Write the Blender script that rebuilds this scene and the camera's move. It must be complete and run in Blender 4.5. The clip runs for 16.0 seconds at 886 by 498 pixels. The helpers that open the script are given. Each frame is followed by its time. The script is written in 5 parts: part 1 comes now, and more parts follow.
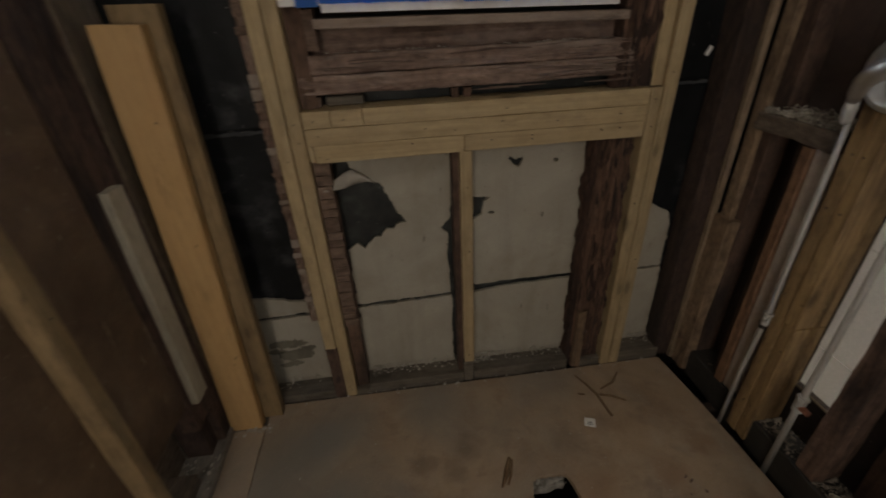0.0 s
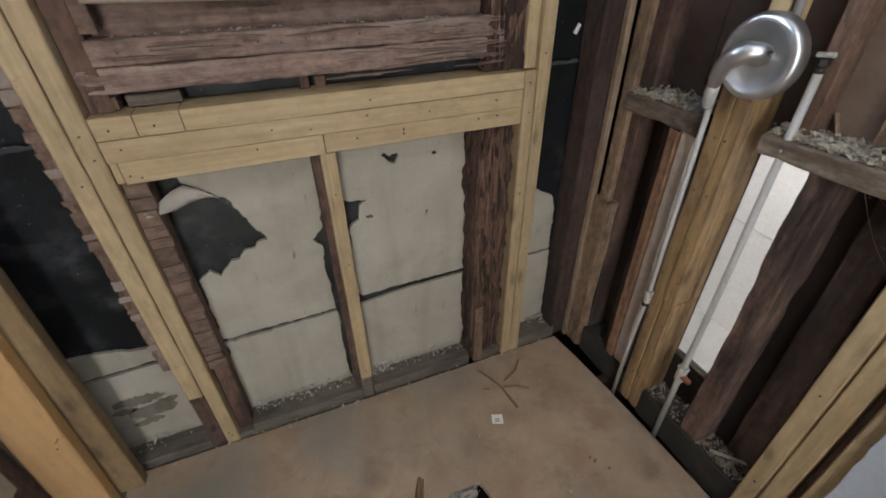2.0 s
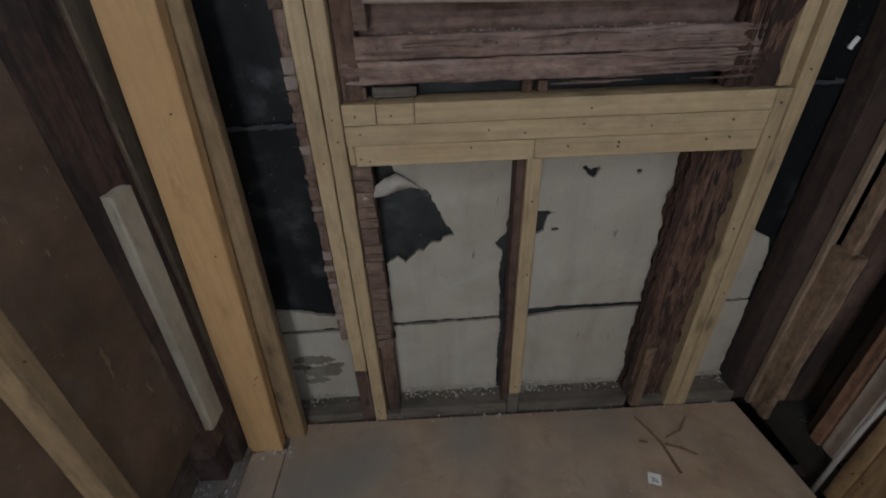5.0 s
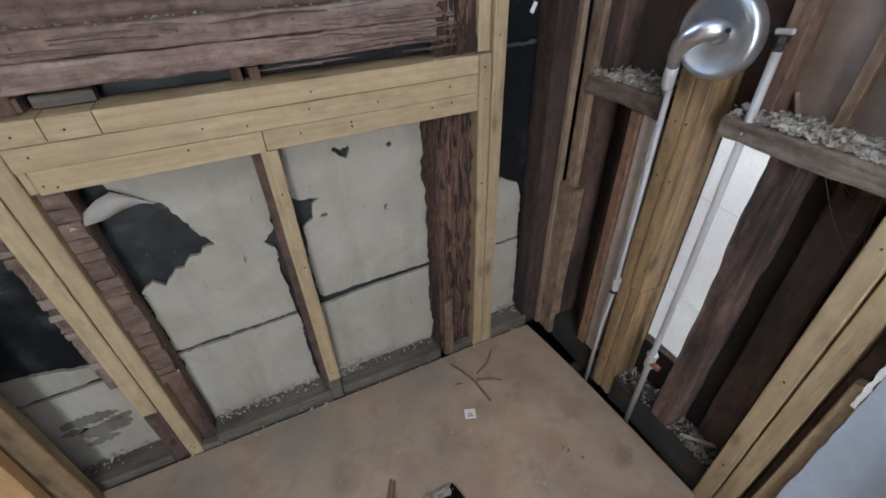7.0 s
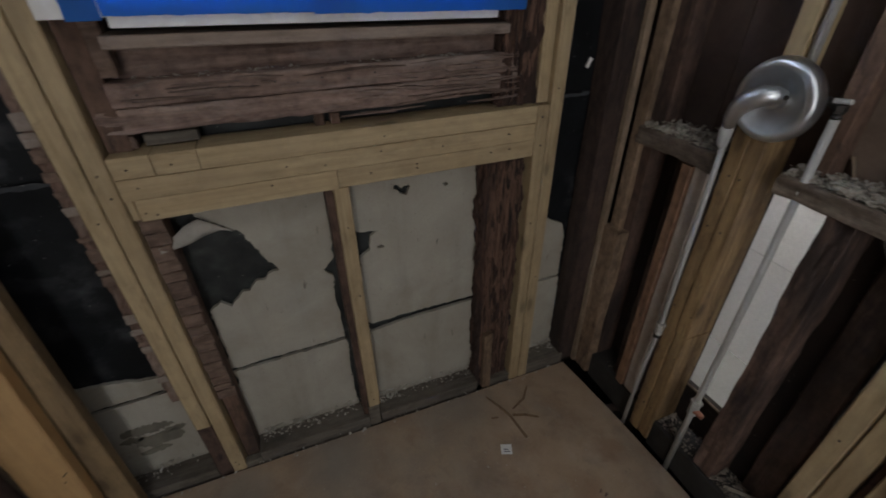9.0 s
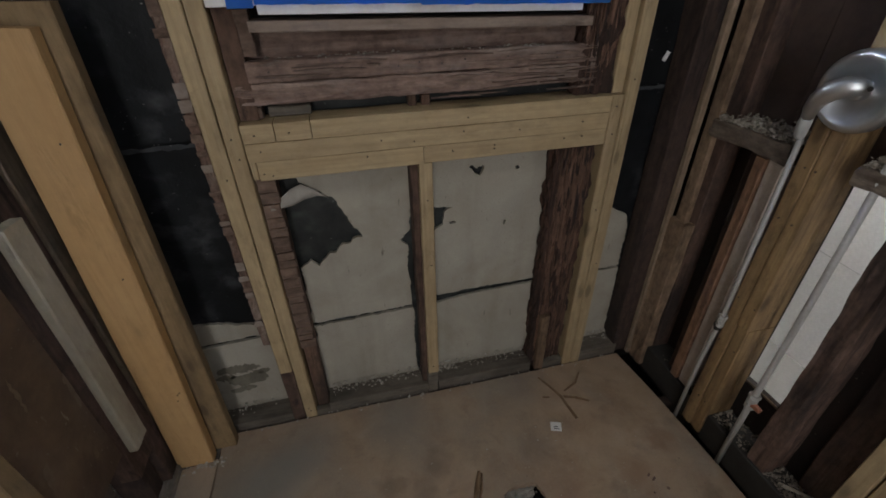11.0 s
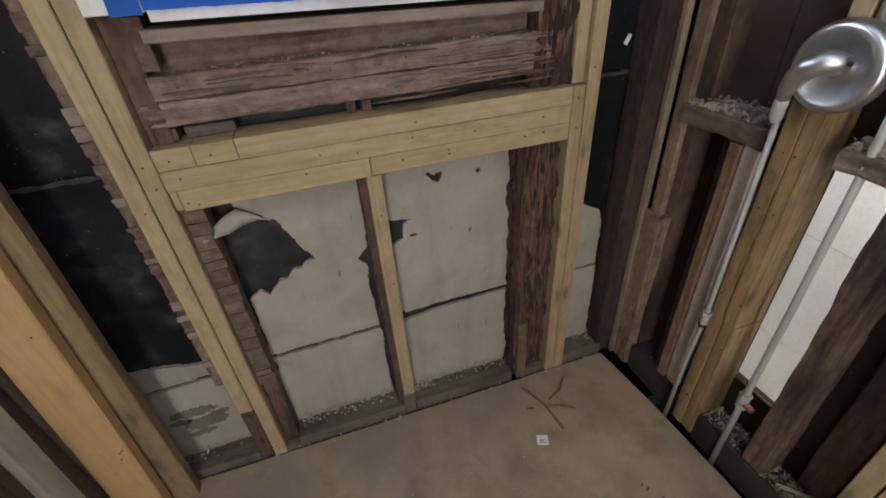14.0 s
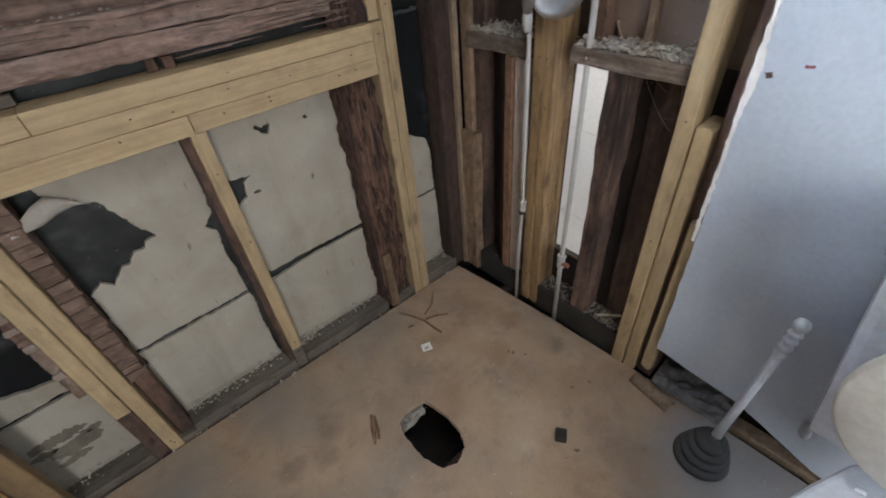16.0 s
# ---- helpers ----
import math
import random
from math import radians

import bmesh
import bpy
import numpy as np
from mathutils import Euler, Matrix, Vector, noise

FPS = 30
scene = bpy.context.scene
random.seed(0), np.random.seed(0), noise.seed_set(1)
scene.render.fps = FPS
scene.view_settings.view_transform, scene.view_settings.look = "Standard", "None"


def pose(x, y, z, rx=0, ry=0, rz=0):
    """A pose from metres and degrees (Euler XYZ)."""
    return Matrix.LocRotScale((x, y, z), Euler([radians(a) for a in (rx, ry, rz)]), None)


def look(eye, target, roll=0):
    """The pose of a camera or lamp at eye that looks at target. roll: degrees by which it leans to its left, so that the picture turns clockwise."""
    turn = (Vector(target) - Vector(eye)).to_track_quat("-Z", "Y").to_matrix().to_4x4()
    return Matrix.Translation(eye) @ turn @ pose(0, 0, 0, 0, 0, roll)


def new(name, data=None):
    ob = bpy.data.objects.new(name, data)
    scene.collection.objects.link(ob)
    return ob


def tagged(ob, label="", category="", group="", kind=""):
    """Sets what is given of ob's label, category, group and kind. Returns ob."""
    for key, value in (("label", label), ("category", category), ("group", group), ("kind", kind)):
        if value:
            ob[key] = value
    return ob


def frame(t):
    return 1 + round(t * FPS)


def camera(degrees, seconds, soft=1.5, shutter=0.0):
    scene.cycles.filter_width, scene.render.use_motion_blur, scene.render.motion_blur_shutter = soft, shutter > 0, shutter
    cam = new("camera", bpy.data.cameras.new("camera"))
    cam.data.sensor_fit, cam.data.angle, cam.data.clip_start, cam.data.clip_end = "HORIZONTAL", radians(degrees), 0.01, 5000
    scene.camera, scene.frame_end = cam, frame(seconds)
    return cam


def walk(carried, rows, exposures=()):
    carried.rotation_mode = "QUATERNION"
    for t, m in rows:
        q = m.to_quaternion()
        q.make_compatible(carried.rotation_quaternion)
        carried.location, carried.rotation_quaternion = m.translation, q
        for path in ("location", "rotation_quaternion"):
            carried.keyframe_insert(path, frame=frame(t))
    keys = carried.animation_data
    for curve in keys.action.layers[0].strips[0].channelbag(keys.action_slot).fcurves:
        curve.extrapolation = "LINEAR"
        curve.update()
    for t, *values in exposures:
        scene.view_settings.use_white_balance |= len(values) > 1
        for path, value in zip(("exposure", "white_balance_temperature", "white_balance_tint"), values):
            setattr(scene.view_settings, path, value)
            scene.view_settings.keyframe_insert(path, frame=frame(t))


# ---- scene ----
cam = camera(92.0, 16.0, soft=1.7, shutter=0.5)
PATH = [
    (0, (0.243, -1.201, 1.325), (0.414, 0.518, 0.317), -2.9),
    (0.5, (0.368, -1.142, 1.316), (0.642, 0.539, 0.268), -4.6),
    (1, (0.392, -1.108, 1.279), (0.717, 0.527, 0.173), -4.4),
    (1.5, (0.372, -1.089, 1.349), (0.882, 0.471, 0.206), -1.9),
    (2, (0.341, -1.028, 1.335), (0.939, 0.509, 0.203), -1.0),
    (2.5, (0.391, -0.904, 1.393), (1.046, 0.672, 0.35), -0.2),
    (3, (0.373, -0.828, 1.468), (0.865, 0.865, 0.524), -1.8),
    (3.5, (0.181, -0.885, 1.451), (0.28, 0.883, 0.521), -4.3),
    (3.7, (0.175, -0.887, 1.413), (0.257, 0.897, 0.513), -3.4),
    (5.8, (0.251, -1.017, 1.297), (0.287, 0.603, 0.124), -1.8),
    (6, (0.289, -1.01, 1.297), (0.472, 0.585, 0.105), -1.7),
    (6.5, (0.393, -1.002, 1.31), (0.939, 0.5, 0.108), -1.6),
    (7, (0.423, -0.993, 1.333), (1.076, 0.469, 0.135), -1.9),
    (7.5, (0.388, -0.992, 1.361), (1.085, 0.494, 0.218), -0.9),
    (8, (0.41, -0.986, 1.37), (1.126, 0.513, 0.255), -1.8),
    (8.5, (0.373, -0.984, 1.383), (1.07, 0.53, 0.278), -1.0),
    (9, (0.332, -0.984, 1.387), (0.929, 0.579, 0.291), -0.8),
    (9.5, (0.269, -0.998, 1.391), (0.735, 0.616, 0.305), -0.5),
    (10, (0.224, -1.05, 1.382), (0.632, 0.58, 0.297), -0.6),
    (10.2, (0.238, -1.07, 1.378), (0.618, 0.56, 0.284), -1.0),
    (12.5, (0.222, -1.091, 1.381), (0.637, 0.544, 0.307), -1.5),
    (13, (0.261, -1.068, 1.394), (0.713, 0.55, 0.309), -1.8),
    (13.5, (0.317, -1.023, 1.367), (0.797, 0.577, 0.267), -3.4),
    (14, (0.331, -0.983, 1.367), (0.777, 0.615, 0.251), -4.3),
    (14.5, (0.299, -0.99, 1.326), (0.706, 0.577, 0.152), -3.1),
    (15, (0.241, -1.065, 1.345), (0.817, 0.423, 0.14), -4.1),
    (15.5, (0.236, -1.123, 1.345), (1.089, 0.187, 0.097), -4.3),
    (16, (0.274, -1.157, 1.339), (1.214, 0.073, 0.073), -5.7),
]
EXPOSURES = [
    (0.0, -1.75, 7150, 12), (0.2, -0.9, 6900, 12), (0.5, -0.3, 6500, 10), (1.0, -0.2, 6200, 10), (1.5, 0.23, 5900, 10), (2.0, -0.15, 6000, 10), (2.5, -0.62, 6200, 10),
    (3.0, -2.42, 6200, 10), (3.5, -3.8, 6250, 10), (3.7, -3.8, 6250, 10), (5.8, 0.42, 5300, 10), (6.0, 0.42, 5300, 10), (6.5, 0.42, 5200, 10), (7.0, 0.05, 5400, 10), (7.5, -0.5, 5900, 10),
    (8.0, -1.22, 6050, 10), (8.5, -1.45, 6000, 10), (9.0, -1.45, 5950, 10), (10.0, -1.45, 6000, 10), (12.5, -0.74, 6000, 10), (13.5, -0.72, 6000, 10), (14.0, -0.4, 6100, 10), (14.5, -0.06, 6000, 10), (15.0, 0.22, 5700, 10), (15.5, 0.06, 5700, 10), (16.0, -0.2, 5850, 10),
]
walk(cam, [(t, look(eye, target, roll)) for t, eye, target, roll in PATH], EXPOSURES)

# ---- daylight and room light ----
world = bpy.data.worlds.new("sky")
scene.world = world
world.use_nodes = True
wn = world.node_tree
sky = wn.nodes.new("ShaderNodeTexSky")
sky.sky_type = "NISHITA"
sky.sun_disc = False
sky.sun_elevation, sky.sun_rotation = radians(40), radians(200)
wn.nodes["Background"].inputs["Strength"].default_value = 0.15
wn.links.new(sky.outputs[0], wn.nodes["Background"].inputs["Color"])

sun = new("sun", bpy.data.lights.new("sun", "SUN"))
sun.data.energy, sun.data.angle, sun.data.color = 1.0, radians(12), (1.0, 0.96, 0.9)
sun.matrix_world = look((0, -4, 6), (0.6, 0, 0.0))


def area(name, eye, target, sx, sy, watts, colour):
    lamp = new(name, bpy.data.lights.new(name, "AREA"))
    lamp.data.shape, lamp.data.size, lamp.data.size_y = "RECTANGLE", sx, sy
    lamp.data.energy, lamp.data.color = watts, colour
    lamp.matrix_world = look(eye, target)
    return lamp


# two added fill lights, behind the walk and overhead, and the lit room next door
area("doorway_light", (-0.38, -2.85, 1.30), (1.05, -0.30, 0.75), 1.0, 1.8, 78, (1.0, 0.95, 0.88))
area("ceiling_lamp", (0.50, -1.4, 2.36), (0.50, -1.4, 0), 0.6, 0.6, 9.0, (1.0, 0.94, 0.86))
next_lamp = area("next_room_lamp", (1.50, -0.50, 2.3), (2.05, -0.50, 0.9), 0.7, 0.1, 18, (1.0, 0.94, 0.86))
next_lamp.data.spread = radians(65)


# ---- materials ----
def node_mat(name):
    m = bpy.data.materials.new(name)
    m.use_nodes = True
    return m, m.node_tree.nodes, m.node_tree.links, m.node_tree.nodes["Principled BSDF"]


def ramp(nodes, links, fac, stops):
    r = nodes.new("ShaderNodeValToRGB")
    while len(r.color_ramp.elements) < len(stops):
        r.color_ramp.elements.new(0.5)
    for e, (p, c) in zip(r.color_ramp.elements, stops):
        e.position, e.color = p, (*c, 1)
    links.new(fac, r.inputs[0])
    return r.outputs[0]


def mixed(nodes, links, kind, fac, a, b):
    m = nodes.new("ShaderNodeMix")
    m.data_type, m.blend_type = "RGBA", kind
    if isinstance(fac, float):
        m.inputs[0].default_value = fac
    else:
        links.new(fac, m.inputs[0])
    for sock, v in ((m.inputs[6], a), (m.inputs[7], b)):
        if isinstance(v, tuple):
            sock.default_value = (*v, 1)
        else:
            links.new(v, sock)
    return m.outputs[2]


def coords(nodes, links, scale):
    """Object coordinates, moved by a random step for each object, stretched by scale."""
    tc, info = nodes.new("ShaderNodeTexCoord"), nodes.new("ShaderNodeObjectInfo")
    mul = nodes.new("ShaderNodeMath")
    mul.operation = "MULTIPLY"
    mul.inputs[1].default_value = 7.3
    links.new(info.outputs["Random"], mul.inputs[0])
    add = nodes.new("ShaderNodeVectorMath")
    add.operation = "ADD"
    links.new(tc.outputs["Object"], add.inputs[0])
    links.new(mul.outputs[0], add.inputs[1])
    mp = nodes.new("ShaderNodeMapping")
    mp.inputs["Scale"].default_value = scale
    links.new(add.outputs[0], mp.inputs[0])
    return mp.outputs[0]


def noise_tex(nodes, links, vec, scale, detail=5.0, rough=0.6, dist=0.0):
    n = nodes.new("ShaderNodeTexNoise")
    n.inputs["Scale"].default_value, n.inputs["Detail"].default_value = scale, detail
    n.inputs["Roughness"].default_value, n.inputs["Distortion"].default_value = rough, dist
    links.new(vec, n.inputs["Vector"])
    return n.outputs[0]


def bump(nodes, links, height, bsdf, strength, dist):
    b = nodes.new("ShaderNodeBump")
    b.inputs["Strength"].default_value, b.inputs["Distance"].default_value = strength, dist
    links.new(height, b.inputs["Height"])
    links.new(b.outputs[0], bsdf.inputs["Normal"])


def wood(name, light, dark, stain, axis="z", rough=0.75, knots=0.8, stained=0.5, relief=0.35, mottle=0.35, calmed=0.85, streaks=0.35, dirt=0.75, rings=0.3):
    m, n, l, bs = node_mat(name)
    def along(a, c):
        return tuple(a if ch == axis else c for ch in "xyz")
    grain = noise_tex(n, l, coords(n, l, along(2.4, 30)), 1.0, 7, 0.66, 1.1)
    fine = noise_tex(n, l, coords(n, l, along(7, 240)), 1.0, 3, 0.6)
    col = ramp(n, l, grain, [(0.3, dark), (0.62, light)])
    col = mixed(n, l, "MULTIPLY", streaks, col, ramp(n, l, fine, [(0.3, (0.5 * (1.35 - streaks),) * 3), (0.65, (1, 1, 1))]))
    if rings:
        wave = n.new("ShaderNodeTexWave")
        wave.wave_type, wave.rings_direction = "RINGS", axis.upper()
        for key, value in (("Scale", 1.0), ("Distortion", 5.0), ("Detail", 3.0), ("Detail Scale", 0.6), ("Detail Roughness", 0.6)):
            wave.inputs[key].default_value = value
        l.new(coords(n, l, along(0.9, 17)), wave.inputs["Vector"])
        col = mixed(n, l, "MULTIPLY", rings, col, ramp(n, l, wave.outputs["Fac"], [(0.0, (0.45, 0.38, 0.3)), (0.4, (1, 1, 1))]))
    calm = noise_tex(n, l, coords(n, l, along(5, 12)), 1.0, 4, 0.6)
    flat_tone = tuple((p + q) / 2 for p, q in zip(light, dark))
    col = mixed(n, l, "MIX", ramp(n, l, calm, [(0.35, (0, 0, 0)), (0.62, (calmed,) * 3)]), col, flat_tone)
    mott = noise_tex(n, l, coords(n, l, along(26, 38)), 1.0, 5, 0.7)
    col = mixed(n, l, "MULTIPLY", mottle, col, ramp(n, l, mott, [(0.32, (0.45, 0.43, 0.42)), (0.6, (1.12, 1.1, 1.08))]))
    patch = noise_tex(n, l, coords(n, l, along(2.2, 8)), 1.0, 5, 0.65)
    col = mixed(n, l, "MIX", ramp(n, l, patch, [(0.5, (0, 0, 0)), (0.66, (stained,) * 3)]), col, stain)
    grime = noise_tex(n, l, coords(n, l, along(6, 26)), 1.0, 6, 0.75, 0.8)
    col = mixed(n, l, "MIX", ramp(n, l, grime, [(0.57, (0, 0, 0)), (0.68, (stained * 0.9,) * 3)]), col, tuple(c * 0.6 for c in stain))
    blot = noise_tex(n, l, coords(n, l, along(9, 22)), 1.0, 4, 0.7)
    col = mixed(n, l, "MULTIPLY", dirt, col, ramp(n, l, blot, [(0.28, (0.42, 0.38, 0.34)), (0.46, (1, 1, 1))]))
    if knots:
        v = n.new("ShaderNodeTexVoronoi")
        v.inputs["Scale"].default_value = 1.0
        l.new(coords(n, l, along(4.2, 11)), v.inputs["Vector"])
        k = ramp(n, l, v.outputs["Distance"], [(0.06, (knots,) * 3), (0.11, (knots * 0.75,) * 3), (0.14, (knots * 0.3,) * 3), (0.25, (0, 0, 0))])
        col = mixed(n, l, "MIX", k, col, tuple(c * 0.35 for c in dark))
    info = n.new("ShaderNodeObjectInfo")
    col = mixed(n, l, "MULTIPLY", 0.5, col, ramp(n, l, info.outputs["Random"], [(0.0, (0.72, 0.7, 0.7)), (1.0, (1.0, 1.0, 0.98))]))
    l.new(col, bs.inputs["Base Color"])
    bs.inputs["Roughness"].default_value = rough
    bump(n, l, grain, bs, relief, 0.004)
    return m


def mottled(name, a, b, stain, scale=6.0, rough=0.85, relief=0.2, speck=None, metal=0.0, stained=0.7, fine=90.0, drip=None):
    m, n, l, bs = node_mat(name)
    vec = coords(n, l, (1, 1, 1))
    big = noise_tex(n, l, vec, scale, 6, 0.62, 0.3)
    small = noise_tex(n, l, vec, fine, 4, 0.6)
    patch = noise_tex(n, l, vec, scale * 0.45, 5, 0.7, 0.6)
    col = ramp(n, l, big, [(0.32, a), (0.68, b)])
    col = mixed(n, l, "MULTIPLY", 0.25, col, ramp(n, l, small, [(0.3, (0.55, 0.55, 0.55)), (0.7, (1, 1, 1))]))
    col = mixed(n, l, "MIX", ramp(n, l, patch, [(0.52, (0, 0, 0)), (0.7, (stained,) * 3)]), col, stain)
    if drip:
        d = noise_tex(n, l, coords(n, l, (46, 46, 13)), 1.0, 3, 0.55)
        col = mixed(n, l, "MIX", ramp(n, l, d, [(0.69, (0, 0, 0)), (0.75, (0.75, 0.75, 0.75))]), col, drip)
        e = noise_tex(n, l, coords(n, l, (14, 14, 1.4)), 1.0, 4, 0.6)
        col = mixed(n, l, "MULTIPLY", 0.3, col, ramp(n, l, e, [(0.3, (0.62, 0.6, 0.57)), (0.5, (1, 1, 1))]))
    if speck:
        v = noise_tex(n, l, vec, fine * 0.8, 2, 0.5)
        col = mixed(n, l, "MIX", ramp(n, l, v, [(0.7, (0, 0, 0)), (0.76, (0.8, 0.8, 0.8))]), col, speck)
    l.new(col, bs.inputs["Base Color"])
    bs.inputs["Roughness"].default_value, bs.inputs["Metallic"].default_value = rough, metal
    bump(n, l, small, bs, relief, 0.002)
    return m


def plain(name, c, rough=0.5, metal=0.0, relief=0.08, scale=60.0):
    m, n, l, bs = node_mat(name)
    vec = coords(n, l, (1, 1, 1))
    v = noise_tex(n, l, vec, scale, 4, 0.6)
    w = noise_tex(n, l, vec, 8.0, 4, 0.6)
    col = mixed(n, l, "MULTIPLY", 0.5, ramp(n, l, v, [(0.25, tuple(x * 0.82 for x in c)), (0.75, c)]), ramp(n, l, w, [(0.3, (0.75, 0.74, 0.72)), (0.6, (1, 1, 1))]))
    l.new(col, bs.inputs["Base Color"])
    bs.inputs["Roughness"].default_value, bs.inputs["Metallic"].default_value = rough, metal
    bump(n, l, v, bs, relief, 0.001)
    return m


PINE = ((0.52, 0.40, 0.228), (0.42, 0.305, 0.158), (0.26, 0.185, 0.10))
new_z = wood("new pine, upright", *PINE, "z", stained=0.45, mottle=0.22, calmed=0.6, dirt=0.35, rings=0.22)
new_x = wood("new pine, lying", *PINE, "x", stained=0.35, mottle=0.22, calmed=0.6, dirt=0.35, rings=0.22)
post_z = wood("orange pine", (0.55, 0.345, 0.152), (0.47, 0.28, 0.112), (0.42, 0.235, 0.09), "z", 0.6, knots=0.5, stained=0.4, mottle=0.12, calmed=0.7, dirt=0.12, rings=0.12, streaks=0.15)
dull_z = wood("dull yellow pine", (0.34, 0.235, 0.118), (0.19, 0.122, 0.056), (0.10, 0.068, 0.04), "z", stained=0.55, mottle=0.3, dirt=0.4, rings=0.25)
old_z = wood("old brown timber, upright", (0.20, 0.122, 0.083), (0.085, 0.049, 0.035), (0.025, 0.016, 0.012), "z", 0.88, 0.5, 0.75, 0.6, mottle=0.8)
old_x = wood("old brown timber, lying", (0.37, 0.265, 0.215), (0.135, 0.082, 0.063), (0.38, 0.325, 0.285), "x", 0.9, 0.7, 0.55, 0.6, mottle=0.8, calmed=0.65, streaks=0.35)
rot_z = wood("decayed timber", (0.13, 0.068, 0.045), (0.026, 0.015, 0.011), (0.022, 0.014, 0.011), "z", 0.92, 0.0, 0.85, 1.0, mottle=0.8, calmed=0.1, streaks=0.95)
fibre_z = wood("splintered fibres", (0.32, 0.19, 0.13), (0.10, 0.056, 0.038), (0.05, 0.03, 0.022), "z", 0.9, 0.0, 0.6, 0.5, mottle=0.6, calmed=0.2, streaks=0.6)
fibre_x = wood("splintered sill fibres", (0.36, 0.26, 0.21), (0.10, 0.06, 0.046), (0.05, 0.034, 0.026), "x", 0.9, 0.0, 0.6, 0.5, mottle=0.6, calmed=0.2, streaks=0.6)
dark_z = wood("very dark brown timber, upright", (0.09, 0.056, 0.042), (0.032, 0.02, 0.016), (0.010, 0.008, 0.007), "z", 0.9, 0.4, 0.8, 0.6, mottle=0.8)
grey_x = wood("grey weathered timber", (0.20, 0.172, 0.136), (0.105, 0.089, 0.07), (0.055, 0.047, 0.036), "x", 0.9, 0.4, 0.6, 0.5)
grey_y = wood("grey weathered blocking", (0.24, 0.19, 0.145), (0.10, 0.076, 0.056), (0.04, 0.03, 0.022), "y", 0.9, 0.5, 0.75, 0.6, mottle=0.8)
corner_z = wood("grey-brown old stud", (0.33, 0.255, 0.17), (0.20, 0.145, 0.095), (0.09, 0.062, 0.042), "z", 0.85, 0.5, 0.6, mottle=0.5)
base_y = wood("dusty base board", (0.24, 0.19, 0.15), (0.15, 0.115, 0.09), (0.09, 0.068, 0.052), "y", 0.85, 0.3, 0.5, mottle=0.5)
plate_y = wood("dusty grey sole plate", (0.30, 0.275, 0.24), (0.20, 0.18, 0.155), (0.12, 0.105, 0.088), "y", 0.9, 0.2, 0.5, mottle=0.5)
strip_z = wood("pale grey board", (0.52, 0.47, 0.36), (0.45, 0.395, 0.295), (0.30, 0.25, 0.18), "z", 0.85, 0.3, 0.5, mottle=0.2, dirt=0.4, rings=0.1, streaks=0.2)
orange_z = wood("reddish old pine", (0.29, 0.165, 0.098), (0.165, 0.088, 0.05), (0.06, 0.035, 0.022), "z", 0.75, 0.6, 0.6, mottle=0.8)
lath_m = wood("old lath ends", (0.255, 0.175, 0.13), (0.14, 0.092, 0.068), (0.085, 0.057, 0.043), "x", 0.9, 0.0, 0.6, 0.5, mottle=0.8)
lath_z = wood("ragged old stud", (0.25, 0.16, 0.12), (0.10, 0.06, 0.045), (0.33, 0.27, 0.22), "z", 0.9, 0.0, 0.6, 0.6, mottle=0.8, calmed=0.4)
lath_pale = mottled("plaster-smeared lath", (0.20, 0.15, 0.115), (0.32, 0.265, 0.22), (0.16, 0.11, 0.082), 30.0, 0.9, 0.4)
hardboard = mottled("brown hardboard", (0.09, 0.053, 0.032), (0.19, 0.122, 0.074), (0.06, 0.036, 0.022), 7.0, 0.6, 0.15, speck=(0.2, 0.16, 0.12), drip=(0.30, 0.26, 0.2))
boards_m = mottled("brown back boards", (0.14, 0.096, 0.070), (0.225, 0.162, 0.122), (0.095, 0.064, 0.048), 5.0, 0.8, 0.25, speck=(0.26, 0.21, 0.16))
# near-black: the shade inside the stud bays is put into this colour
lower_m = mottled("back boards with bay shade", (0.010, 0.007, 0.006), (0.034, 0.021, 0.016), (0.014, 0.01, 0.008), 5.0, 0.9, 0.3, speck=(0.16, 0.13, 0.1))
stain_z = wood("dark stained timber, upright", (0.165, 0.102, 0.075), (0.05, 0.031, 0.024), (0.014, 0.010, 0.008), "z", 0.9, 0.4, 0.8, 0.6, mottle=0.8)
bay_z = wood("rotten brown stud", (0.22, 0.14, 0.105), (0.07, 0.043, 0.033), (0.018, 0.012, 0.01), "z", 0.9, 0.4, 0.9, 0.7, mottle=0.8, calmed=0.5)
dim_z = wood("dim brown timber", (0.16, 0.10, 0.075), (0.06, 0.038, 0.029), (0.014, 0.01, 0.008), "z", 0.9, 0.4, 0.7, 0.6, mottle=0.7)
dim_m = mottled("shaded brown board", (0.05, 0.031, 0.024), (0.10, 0.064, 0.05), (0.03, 0.02, 0.016), 6.0, 0.85, 0.2)
plate_m = mottled("near-black sole plate", (0.018, 0.016, 0.013), (0.042, 0.037, 0.031), (0.010, 0.009, 0.008), 9.0, 0.85, 0.4)
